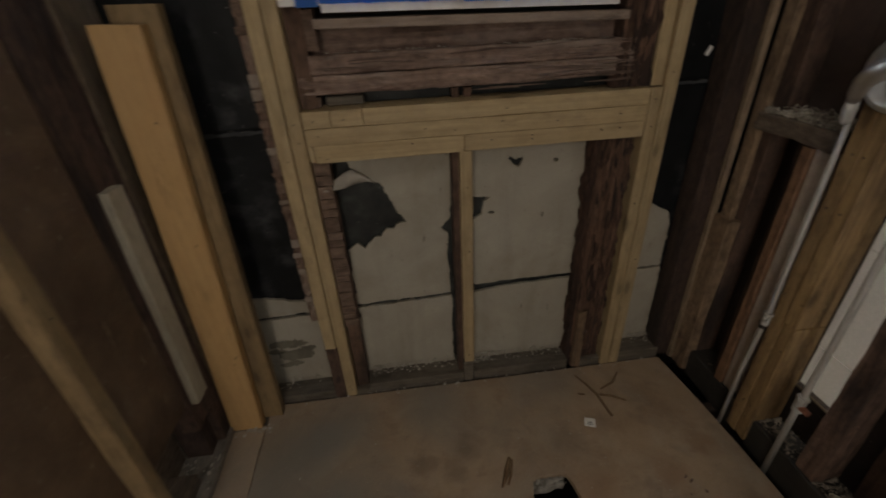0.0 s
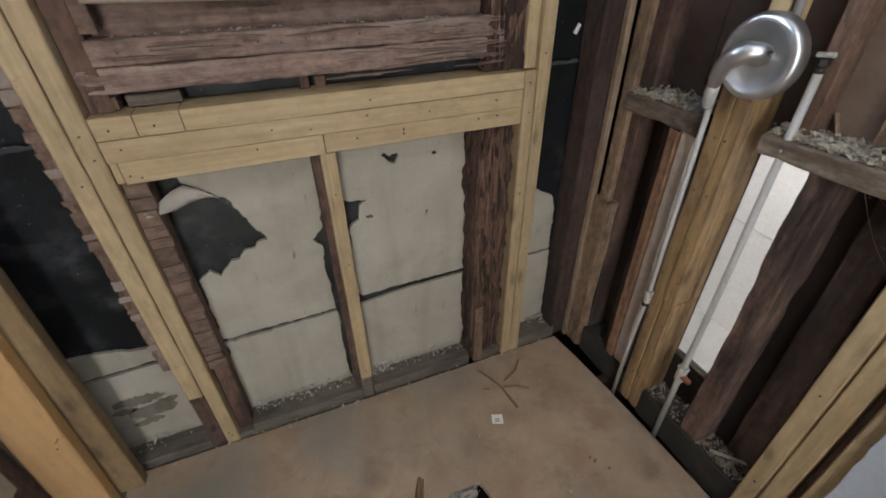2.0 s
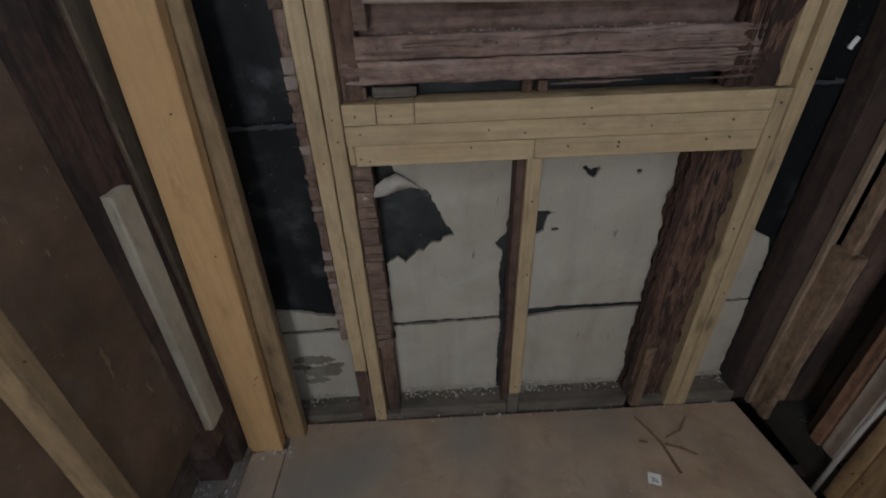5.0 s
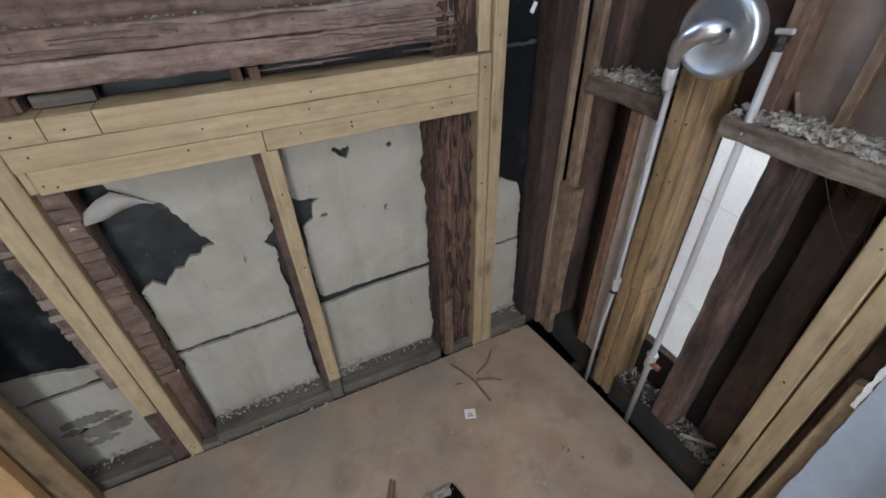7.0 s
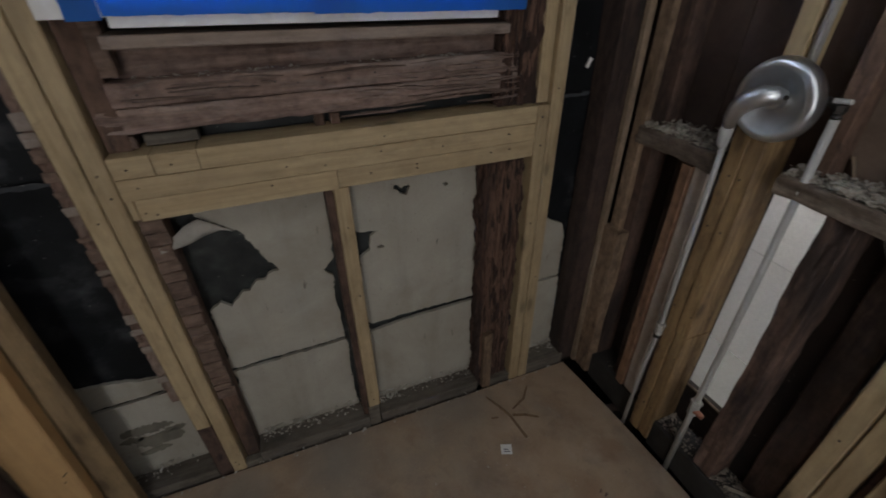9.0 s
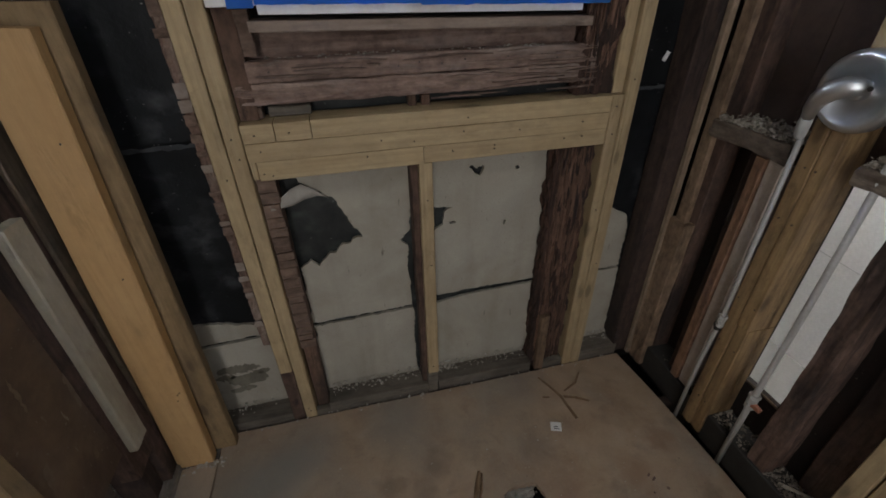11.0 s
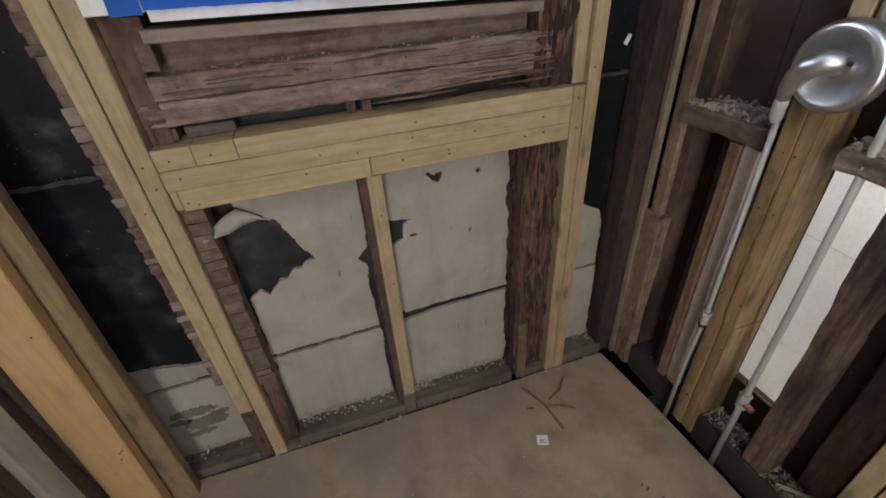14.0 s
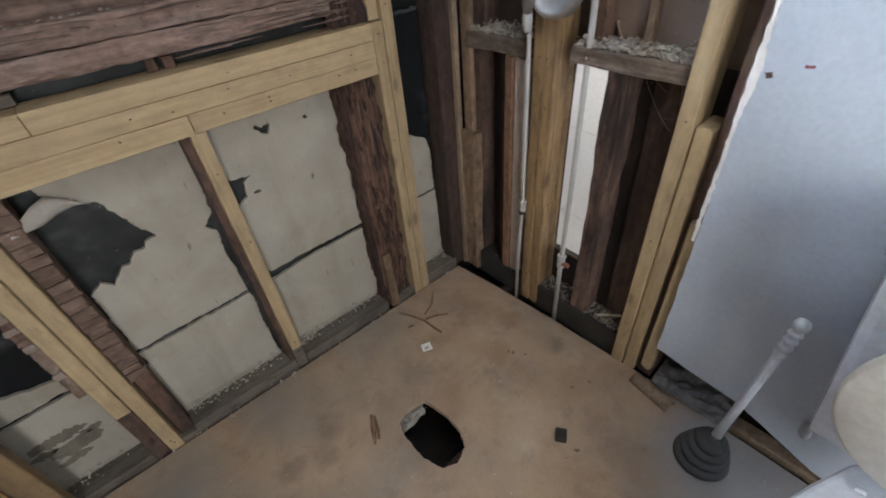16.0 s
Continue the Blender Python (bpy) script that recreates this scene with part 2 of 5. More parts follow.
# old damp marks on the plywood: x, y, radius, strength, colour
RUST, DAMP, GREY, DUSTY = (0.24, 0.135, 0.075), (0.13, 0.092, 0.064), (0.205, 0.188, 0.16), (0.31, 0.312, 0.325)
STAINS = [(0.382, -0.289, 0.075, 0.54, DAMP), (0.216, -0.33, 0.058, 0.49, DAMP), (0.335, -0.38, 0.052, 0.45, DAMP), (-0.108, -0.213, 0.13, 0.6, GREY), (0.998, -0.47, 0.069, 0.54, RUST),
          (1.158, -0.40, 0.069, 0.58, RUST), (0.724, -0.314, 0.081, 0.36, DAMP), (0.76, -0.50, 0.103, 0.45, RUST), (1.183, -0.60, 0.046, 0.49, DAMP), (-0.02, -0.14, 0.16, 0.55, GREY),
          (0.74, -0.04, 0.20, 0.55, GREY), (0.30, -0.06, 0.20, 0.55, GREY), (-0.2, -0.5, 0.30, 0.7, GREY), (-0.25, -0.22, 0.22, 0.6, GREY), (0.05, -0.75, 0.2, 0.4, GREY),
          (1.20, -1.16, 0.20, 0.85, DUSTY), (1.08, -1.36, 0.32, 0.9, DUSTY), (1.22, -1.5, 0.3, 0.9, DUSTY), (1.1, -1.9, 0.4, 0.9, DUSTY)]


def floor_material():
    m, n, l, bs = node_mat("stained plywood floor")
    vec = coords(n, l, (1, 1, 1))
    big = noise_tex(n, l, vec, 1.7, 5, 0.6, 0.8)
    mid = noise_tex(n, l, vec, 7.0, 6, 0.65, 0.5)
    fine = noise_tex(n, l, vec, 130.0, 4, 0.6)
    col = ramp(n, l, mid, [(0.28, (0.315, 0.213, 0.132)), (0.5, (0.385, 0.272, 0.175)), (0.75, (0.44, 0.325, 0.22))])
    col = mixed(n, l, "MIX", ramp(n, l, big, [(0.44, (0, 0, 0)), (0.66, (0.75, 0.75, 0.75))]), col, (0.235, 0.20, 0.16))
    rust = noise_tex(n, l, vec, 4.4, 5, 0.7, 0.4)
    col = mixed(n, l, "MIX", ramp(n, l, rust, [(0.52, (0, 0, 0)), (0.72, (0.6, 0.6, 0.6))]), col, (0.27, 0.165, 0.094))
    v = n.new("ShaderNodeTexVoronoi")
    v.inputs["Scale"].default_value = 8.5
    v.inputs["Randomness"].default_value = 1.0
    warp = n.new("ShaderNodeVectorMath")
    warp.operation = "ADD"
    l.new(vec, warp.inputs[0])
    sc = n.new("ShaderNodeMath")
    sc.operation = "MULTIPLY"
    sc.inputs[1].default_value = 0.10
    l.new(mid, sc.inputs[0])
    l.new(sc.outputs[0], warp.inputs[1])
    l.new(warp.outputs[0], v.inputs["Vector"])
    spots = ramp(n, l, v.outputs["Distance"], [(0.06, (0.35, 0.35, 0.35)), (0.34, (0, 0, 0))])
    keep = noise_tex(n, l, vec, 3.1, 3, 0.6)
    spots = mixed(n, l, "MULTIPLY", 1.0, spots, ramp(n, l, keep, [(0.48, (0, 0, 0)), (0.6, (1, 1, 1))]))
    col = mixed(n, l, "MIX", spots, col, (0.15, 0.105, 0.075))
    blot = noise_tex(n, l, vec, 10.5, 3, 0.55, 0.2)
    col = mixed(n, l, "MIX", ramp(n, l, blot, [(0.56, (0, 0, 0)), (0.74, (0.5, 0.5, 0.5))]), col, (0.18, 0.128, 0.092))
    pale = noise_tex(n, l, vec, 5.2, 4, 0.6, 0.4)
    col = mixed(n, l, "MIX", ramp(n, l, pale, [(0.55, (0, 0, 0)), (0.75, (0.4, 0.4, 0.4))]), col, (0.50, 0.40, 0.30))
    col = mixed(n, l, "MULTIPLY", 0.22, col, ramp(n, l, fine, [(0.3, (0.6, 0.6, 0.6)), (0.68, (1, 1, 1))]))
    grit = noise_tex(n, l, vec, 48.0, 3, 0.6)
    col = mixed(n, l, "MIX", ramp(n, l, grit, [(0.67, (0, 0, 0)), (0.74, (0.28, 0.28, 0.28))]), col, (0.14, 0.105, 0.078))
    tc = n.new("ShaderNodeTexCoord")
    shift = n.new("ShaderNodeVectorMath")
    shift.operation = "MULTIPLY_ADD"
    wob = n.new("ShaderNodeTexNoise")
    wob.inputs["Scale"].default_value = 14.0
    l.new(tc.outputs["Object"], wob.inputs["Vector"])
    l.new(wob.outputs["Color"], shift.inputs[0])
    shift.inputs[1].default_value = (0.09, 0.09, 0.0)
    l.new(tc.outputs["Object"], shift.inputs[2])
    for x, y, r, k, tone in STAINS:
        d = n.new("ShaderNodeVectorMath")
        d.operation = "DISTANCE"
        d.inputs[1].default_value = (x + 0.045, y + 0.045, 0)
        l.new(shift.outputs[0], d.inputs[0])
        col = mixed(n, l, "MIX", ramp(n, l, d.outputs["Value"], [(r * 0.25, (k, k, k)), (r, (0, 0, 0))]), col, tone)
    dust = noise_tex(n, l, vec, 95.0, 2, 0.5)
    col = mixed(n, l, "MIX", ramp(n, l, dust, [(0.71, (0, 0, 0)), (0.77, (0.35, 0.35, 0.35))]), col, (0.50, 0.44, 0.37))
    l.new(col, bs.inputs["Base Color"])
    l.new(ramp(n, l, mid, [(0.3, (0.62, 0.62, 0.62)), (0.7, (0.85, 0.85, 0.85))]), bs.inputs["Roughness"])
    bump(n, l, fine, bs, 0.22, 0.002)
    return m


ply = floor_material()
ply_strip = mottled("grey plywood strip", (0.33, 0.25, 0.18), (0.42, 0.325, 0.235), (0.24, 0.2, 0.16), 4.0, 0.8, 0.2, fine=120.0)
gypsum = mottled("old gypsum sheathing", (0.35, 0.315, 0.252), (0.43, 0.395, 0.322), (0.255, 0.215, 0.155), 5.0, 0.9, 0.08, speck=(0.14, 0.115, 0.09), stained=0.55, fine=260.0, drip=(0.13, 0.11, 0.09))
scuff_m = mottled("chalky scuff", (0.16, 0.112, 0.074), (0.24, 0.18, 0.13), (0.15, 0.10, 0.066), 30.0, 0.9, 0.2)
peel_m = mottled("bared grey gypsum core", (0.135, 0.12, 0.09), (0.21, 0.19, 0.145), (0.10, 0.088, 0.066), 18.0, 0.9, 0.3)
paper_m = mottled("torn grey paper", (0.35, 0.32, 0.27), (0.44, 0.40, 0.345), (0.28, 0.25, 0.21), 9.0, 0.9, 0.3)


def felt_material(name, a, b, dusty, amount, rough):
    """Tar felt with faint smears and grains of plaster dust."""
    m, n, l, bs = node_mat(name)
    vec = coords(n, l, (1, 1, 1))
    col = ramp(n, l, noise_tex(n, l, vec, 9.0, 5, 0.6), [(0.3, a), (0.7, b)])
    where = ramp(n, l, noise_tex(n, l, vec, 4.5, 3, 0.55), [(0.52, (0, 0, 0)), (0.72, (1, 1, 1))])
    smear = ramp(n, l, noise_tex(n, l, coords(n, l, (14, 14, 18)), 1.0, 4, 0.6), [(0.46, (0, 0, 0)), (0.74, (amount,) * 3)])
    col = mixed(n, l, "MIX", mixed(n, l, "MULTIPLY", 1.0, where, smear), col, dusty)
    grains = noise_tex(n, l, vec, 85.0, 2, 0.5)
    col = mixed(n, l, "MIX", ramp(n, l, grains, [(0.72, (0, 0, 0)), (0.77, (0.7, 0.7, 0.7))]), col, (0.28, 0.27, 0.25))
    l.new(col, bs.inputs["Base Color"])
    bs.inputs["Roughness"].default_value, bs.inputs["Specular IOR Level"].default_value = rough, 0.2
    bump(n, l, noise_tex(n, l, vec, 26.0, 5, 0.65), bs, 0.35, 0.006)
    return m


felt = felt_material("black tar felt", (0.0055, 0.006, 0.0065), (0.013, 0.014, 0.0155), (0.16, 0.165, 0.17), 0.55, 0.5)
felt_lap = felt_material("dusty felt edge", (0.03, 0.031, 0.033), (0.07, 0.073, 0.076), (0.2, 0.2, 0.2), 0.6, 0.7)
green_felt = felt_material("dusty black felt", (0.016, 0.017, 0.0165), (0.05, 0.053, 0.05), (0.19, 0.195, 0.18), 0.9, 0.42)
# near-black colour stands in for the darkness below the floor
void_dark = mottled("dark void", (0.012, 0.01, 0.009), (0.03, 0.025, 0.02), (0.02, 0.017, 0.014), 8.0, 0.95, 0.4)
# white paint; the blue of the skylight is mixed into its colour
white_paint = mottled("white drywall with skylight tint", (0.46, 0.51, 0.575), (0.52, 0.57, 0.635), (0.42, 0.465, 0.525), 2.5, 0.6, 0.06, stained=0.4)
casing_m = mottled("chipped white paint", (0.76, 0.74, 0.70), (0.84, 0.825, 0.79), (0.55, 0.5, 0.43), 9.0, 0.6, 0.15)
next_wall = mottled("cream painted wall next door", (0.76, 0.74, 0.71), (0.82, 0.80, 0.77), (0.72, 0.70, 0.66), 3.0, 0.7, 0.05, stained=0.4)
tape_m = plain("blue masking tape", (0.05, 0.25, 0.70), 0.6, 0, 0.35, 40)
tn, tk = tape_m.node_tree.nodes, tape_m.node_tree.links
t_glow, t_mix = tn.new("ShaderNodeBsdfTranslucent"), tn.new("ShaderNodeMixShader")
t_glow.inputs["Color"].default_value = (0.09, 0.33, 0.78, 1)
t_mix.inputs[0].default_value = 0.6
tk.new(tn["Principled BSDF"].outputs[0], t_mix.inputs[1])
tk.new(t_glow.outputs[0], t_mix.inputs[2])
tk.new(t_mix.outputs[0], tn["Material Output"].inputs[0])
pipe_m = plain("dull white pipe", (0.46, 0.445, 0.41), 0.45, 0, 0.1, 120)
copper = plain("tarnished copper", (0.40, 0.17, 0.11), 0.45, 0.7, 0.1, 120)
chrome = plain("brushed chrome", (0.72, 0.73, 0.74), 0.38, 1.0, 0.03, 30)
tip_m = plain("cloudy plastic", (0.50, 0.50, 0.48), 0.3)
steel = plain("dark steel", (0.05, 0.045, 0.04), 0.5, 0.6)
nail_m = plain("brown nail heads", (0.085, 0.065, 0.05), 0.6, 0.4)
rubber = plain("grey rubber", (0.075, 0.085, 0.093), 0.5, 0, 0.1)
porcelain = plain("white porcelain", (0.70, 0.74, 0.81), 0.12, 0, 0.0)
cream = plain("cream plastic", (0.70, 0.66, 0.58), 0.35, 0, 0.0)
white_pl = plain("white plastic handle", (0.56, 0.60, 0.66), 0.4, 0, 0.0)
chip_m = mottled("plaster and wood chips", (0.17, 0.145, 0.11), (0.54, 0.49, 0.41), (0.15, 0.112, 0.08), 34.0, 0.9, 0.3, stained=0.8)
rubble_m = mottled("dirty rubble", (0.10, 0.082, 0.062), (0.36, 0.31, 0.25), (0.08, 0.06, 0.045), 40.0, 0.9, 0.3, stained=0.8)
pale_chip = mottled("pale plaster crumbs", (0.38, 0.34, 0.285), (0.58, 0.54, 0.47), (0.26, 0.215, 0.165), 60.0, 0.9, 0.3)
twig_m = wood("dry brown twig", (0.26, 0.165, 0.085), (0.16, 0.095, 0.05), (0.12, 0.07, 0.04), "y", 0.85, 0.0, 0.4)
mortar = mottled("broken grey mortar", (0.16, 0.145, 0.12), (0.33, 0.305, 0.265), (0.14, 0.12, 0.1), 40.0, 0.95, 0.5)
joint_grey = plain("grey joint", (0.55, 0.53, 0.50), 0.8)
ink = plain("dark print", (0.05, 0.05, 0.05), 0.7)
red_m = plain("red mark", (0.22, 0.06, 0.07), 0.7)
cloth_m = mottled("grey crumpled sheet", (0.09, 0.09, 0.092), (0.20, 0.198, 0.195), (0.05, 0.05, 0.05), 14.0, 0.7, 0.5)
stool_m = wood("dusty window stool", (0.40, 0.32, 0.26), (0.26, 0.195, 0.15), (0.16, 0.12, 0.095), "x", 0.9, 0.3, 0.5, 0.5)
centre_z = wood("stained yellow pine", (0.42, 0.28, 0.132), (0.26, 0.162, 0.074), (0.10, 0.06, 0.033), "z", 0.7, 0.8, 0.65, mottle=0.35, calmed=0.5, rings=0.5)
rusty_z = wood("rusty brown timber", (0.40, 0.285, 0.185), (0.19, 0.122, 0.075), (0.05, 0.033, 0.022), "z", 0.85, 0.4, 0.6, mottle=0.8)
tan_z = wood("tan batten", (0.37, 0.28, 0.19), (0.22, 0.16, 0.105), (0.07, 0.049, 0.033), "z", 0.8, 0.3, 0.4, mottle=0.5)
batten_z = wood("brown batten", (0.25, 0.17, 0.105), (0.13, 0.082, 0.05), (0.05, 0.033, 0.022), "z", 0.85, 0.4, 0.6, mottle=0.8)
cream_strip = mottled("pinkish bare board", (0.40, 0.33, 0.27), (0.50, 0.43, 0.36), (0.27, 0.19, 0.135), 9.0, 0.7, 0.15)
next_floor = mottled("pale floor next door", (0.22, 0.21, 0.195), (0.27, 0.26, 0.245), (0.20, 0.19, 0.18), 4.0, 0.6, 0.05)
frame_m = plain("white window paint", (0.72, 0.73, 0.74), 0.5)


def film_material():
    m, n, l, bs = node_mat("clear plastic film")
    bs.inputs["Base Color"].default_value = (0.85, 0.88, 0.92, 1)
    bs.inputs["Roughness"].default_value = 0.25
    tr = n.new("ShaderNodeBsdfTransparent")
    tl = n.new("ShaderNodeBsdfTranslucent")
    tl.inputs["Color"].default_value = (0.75, 0.79, 0.83, 1)
    half = n.new("ShaderNodeMixShader")
    half.inputs[0].default_value = 0.65
    l.new(bs.outputs[0], half.inputs[1])
    l.new(tl.outputs[0], half.inputs[2])
    mx = n.new("ShaderNodeMixShader")
    v = noise_tex(n, l, coords(n, l, (9, 9, 3)), 1.0, 5, 0.6, 1.2)
    w = n.new("ShaderNodeMapRange")
    w.inputs["From Min"].default_value, w.inputs["From Max"].default_value = 0.35, 0.75
    w.inputs["To Min"].default_value, w.inputs["To Max"].default_value = 0.10, 0.42
    l.new(v, w.inputs["Value"])
    l.new(w.outputs[0], mx.inputs[0])
    l.new(tr.outputs[0], mx.inputs[1])
    l.new(half.outputs[0], mx.inputs[2])
    l.new(mx.outputs[0], n["Material Output"].inputs[0])
    bump(n, l, v, bs, 0.6, 0.01)
    return m


film = film_material()
glass, gn, gl, _ = node_mat("thin window glass")
clear, gloss, g_mix = gn.new("ShaderNodeBsdfTransparent"), gn.new("ShaderNodeBsdfGlossy"), gn.new("ShaderNodeMixShader")
gloss.inputs["Roughness"].default_value, g_mix.inputs[0].default_value = 0.03, 0.06
gl.new(clear.outputs[0], g_mix.inputs[1])
gl.new(gloss.outputs[0], g_mix.inputs[2])
gl.new(g_mix.outputs[0], gn["Material Output"].inputs[0])
out_glow = bpy.data.materials.new("overcast sky backdrop")
out_glow.use_nodes = True
ob_ = out_glow.node_tree.nodes["Principled BSDF"]
ob_.inputs["Base Color"].default_value = (0.8, 0.85, 0.9, 1)
ob_.inputs["Emission Color"].default_value = (0.88, 0.95, 1.0, 1)
ob_.inputs["Emission Strength"].default_value = 60.0


# ---- builders ----
def empty(name, label="", category="", kind="", group=""):
    return tagged(new(name), label, category, group, kind)


def part(name, bm, mat, parent=None, label="", smooth=False):
    me = bpy.data.meshes.new(name)
    bmesh.ops.recalc_face_normals(bm, faces=bm.faces)
    bm.to_mesh(me)
    bm.free()
    me.materials.append(mat)
    if smooth:
        me.shade_smooth()
    o = new(name, me)
    if parent:
        o.parent = parent
    return tagged(o, label)


def beam(p0, p1, w, d, side=(1, 0, 0), r=0.003, step=0.0, amp=0.0, freq=18.0, stretch=4.0, seed=0, n=3, end=0.0):
    """A timber from p0 to p1, w wide along side and d deep, with eased edges; amp roughens it, with relief drawn out along its length; end makes torn ends."""
    p0, p1 = Vector(p0), Vector(p1)
    ax = (p1 - p0).normalized()
    u = Vector(side)
    u = (u - ax * u.dot(ax)).normalized()
    v = ax.cross(u)
    prof = []
    a, b = w / 2, d / 2
    corners = [(a, b), (-a, b), (-a, -b), (a, -b)]
    for i in range(4):
        (x0, y0), (x1, y1) = corners[i], corners[(i + 1) % 4]
        L = math.hypot(x1 - x0, y1 - y0)
        for k in range(n + 1):
            t = r / L + (1 - 2 * r / L) * k / n
            prof.append((x0 + (x1 - x0) * t, y0 + (y1 - y0) * t))
    L = (p1 - p0).length
    m = max(1, int(L / step)) if step else 1
    bm = bmesh.new()
    rings = []
    off = Vector((seed * 3.7, seed * 1.3, seed * 2.1))
    for i in range(m + 1):
        s = L * i / m
        ring = []
        for x, y in prof:
            q = Vector((x * freq, y * freq, s * freq / stretch)) + off
            k = amp * noise.noise(q) + 0.5 * amp * noise.noise(q * 2.7)
            h = math.hypot(x, y) or 1
            e = 0.0
            if end and i in (0, m):
                e = end * noise.noise(Vector((x * 60, y * 60, seed))) * (1 if i else -1)
            ring.append(bm.verts.new(p0 + ax * (s + e) + u * (x + k * x / h) + v * (y + k * y / h)))
        rings.append(ring)
    c = len(prof)
    for i in range(m):
        for j in range(c):
            bm.faces.new((rings[i][j], rings[i][(j + 1) % c], rings[i + 1][(j + 1) % c], rings[i + 1][j]))
    bm.faces.new(rings[0])
    bm.faces.new(rings[-1])
    return bm


def box(x0, x1, y0, y1, z0, z1, bevel=0.0):
    bm = bmesh.new()
    bmesh.ops.create_cube(bm, size=1, matrix=Matrix.Translation(((x0 + x1) / 2, (y0 + y1) / 2, (z0 + z1) / 2)) @ Matrix.Diagonal((x1 - x0, y1 - y0, z1 - z0, 1)))
    if bevel:
        bmesh.ops.bevel(bm, geom=bm.edges[:], offset=bevel, segments=2, affect="EDGES", profile=0.7)
    return bm


def stud(name, x0, x1, y0, y1, z0, z1, mat, parent, amp=0.0012, step=0.05, label="", r=0.0025, n=3, freq=18.0, stretch=5.0, end=0.0, lean=0.0):
    """An upright timber between the given faces; lean moves its top along x."""
    s = sum(map(ord, name)) + int(abs(x0 * 131 + y0 * 71) * 10)
    bm = beam(((x0 + x1) / 2, (y0 + y1) / 2, z0), ((x0 + x1) / 2 + lean, (y0 + y1) / 2, z1), x1 - x0, y1 - y0, (1, 0, 0), r, step, amp, freq, stretch, s % 97, n, end)
    return part(name, bm, mat, parent, label)


def rail(name, x0, x1, y0, y1, z0, z1, mat, parent, axis="x", amp=0.0012, step=0.05, label="", r=0.0025, n=3, freq=18.0, stretch=5.0, end=0.0):
    s = sum(map(ord, name)) + int(abs(x0 * 131 + z0 * 71) * 10)
    my, mz, mx = (y0 + y1) / 2, (z0 + z1) / 2, (x0 + x1) / 2
    if axis == "x":
        bm = beam((x0, my, mz), (x1, my, mz), y1 - y0, z1 - z0, (0, 1, 0), r, step, amp, freq, stretch, s % 97, n, end)
    else:
        bm = beam((mx, y0, mz), (mx, y1, mz), x1 - x0, z1 - z0, (1, 0, 0), r, step, amp, freq, stretch, s % 97, n, end)
    return part(name, bm, mat, parent, label)


def ragged(pts, step=0.012, amp=0.004, seed=1):
    """A closed outline with torn edges."""
    rnd = random.Random(seed)
    res = []
    for (x0, y0), (x1, y1) in zip(pts, pts[1:] + pts[:1]):
        L = math.hypot(x1 - x0, y1 - y0)
        m = max(1, int(L / step))
        for k in range(m):
            t = k / m
            j = amp if k else amp * 0.4
            res.append((x0 + (x1 - x0) * t + rnd.uniform(-j, j), y0 + (y1 - y0) * t + rnd.uniform(-j, j)))
    return res


def sheet(outer, holes, place, thick):
    """A board with an outline and holes; place(u, v, d) gives the world point at depth d."""
    bm = bmesh.new()
    edges = []
    for loop in [outer] + holes:
        vs = [bm.verts.new(place(u, v, 0)) for u, v in loop]
        edges += [bm.edges.new((a, b)) for a, b in zip(vs, vs[1:] + vs[:1])]
    bmesh.ops.triangle_fill(bm, use_beauty=True, use_dissolve=False, edges=edges)
    faces = bm.faces[:]
    ret = bmesh.ops.extrude_face_region(bm, geom=faces)
    moved = [g for g in ret["geom"] if isinstance(g, bmesh.types.BMVert)]
    d = Vector(place(0, 0, thick)) - Vector(place(0, 0, 0))
    bmesh.ops.translate(bm, vec=d, verts=moved)
    return bm


def lathe(profile, n=32, m=Matrix()):
    """Turn (radius, height) pairs round z."""
    bm = bmesh.new()
    rings = []
    for r, z in profile:
        if r < 1e-5:
            rings.append([bm.verts.new(m @ Vector((0, 0, z)))])
        else:
            rings.append([bm.verts.new(m @ Vector((r * math.cos(2 * math.pi * k / n), r * math.sin(2 * math.pi * k / n), z))) for k in range(n)])
    for a, b in zip(rings, rings[1:]):
        for k in range(n):
            j = (k + 1) % n
            if len(a) == 1 and len(b) > 1:
                bm.faces.new((a[0], b[j], b[k]))
            elif len(b) == 1 and len(a) > 1:
                bm.faces.new((a[k], a[j], b[0]))
            elif len(a) > 1:
                bm.faces.new((a[k], a[j], b[j], b[k]))
    for ring in (rings[0], rings[-1]):
        if len(ring) > 1:
            bm.faces.new(ring)
    return bm


def tube(points, radii, n=16):
    """A round rod through the points."""
    bm = bmesh.new()
    rings = []
    pts = [Vector(p) for p in points]
    for i, p in enumerate(pts):
        ax = (pts[min(i + 1, len(pts) - 1)] - pts[max(i - 1, 0)]).normalized()
        u = ax.orthogonal().normalized() if i == 0 else (prev - ax * prev.dot(ax)).normalized()
        prev = u
        v = ax.cross(u)
        rr = radii[i] if isinstance(radii, (list, tuple)) else radii
        rings.append([bm.verts.new(p + (u * math.cos(2 * math.pi * k / n) + v * math.sin(2 * math.pi * k / n)) * rr) for k in range(n)])
    for a, b in zip(rings, rings[1:]):
        for k in range(n):
            bm.faces.new((a[k], a[(k + 1) % n], b[(k + 1) % n], b[k]))
    bm.faces.new(rings[0])
    bm.faces.new(rings[-1])
    return bm


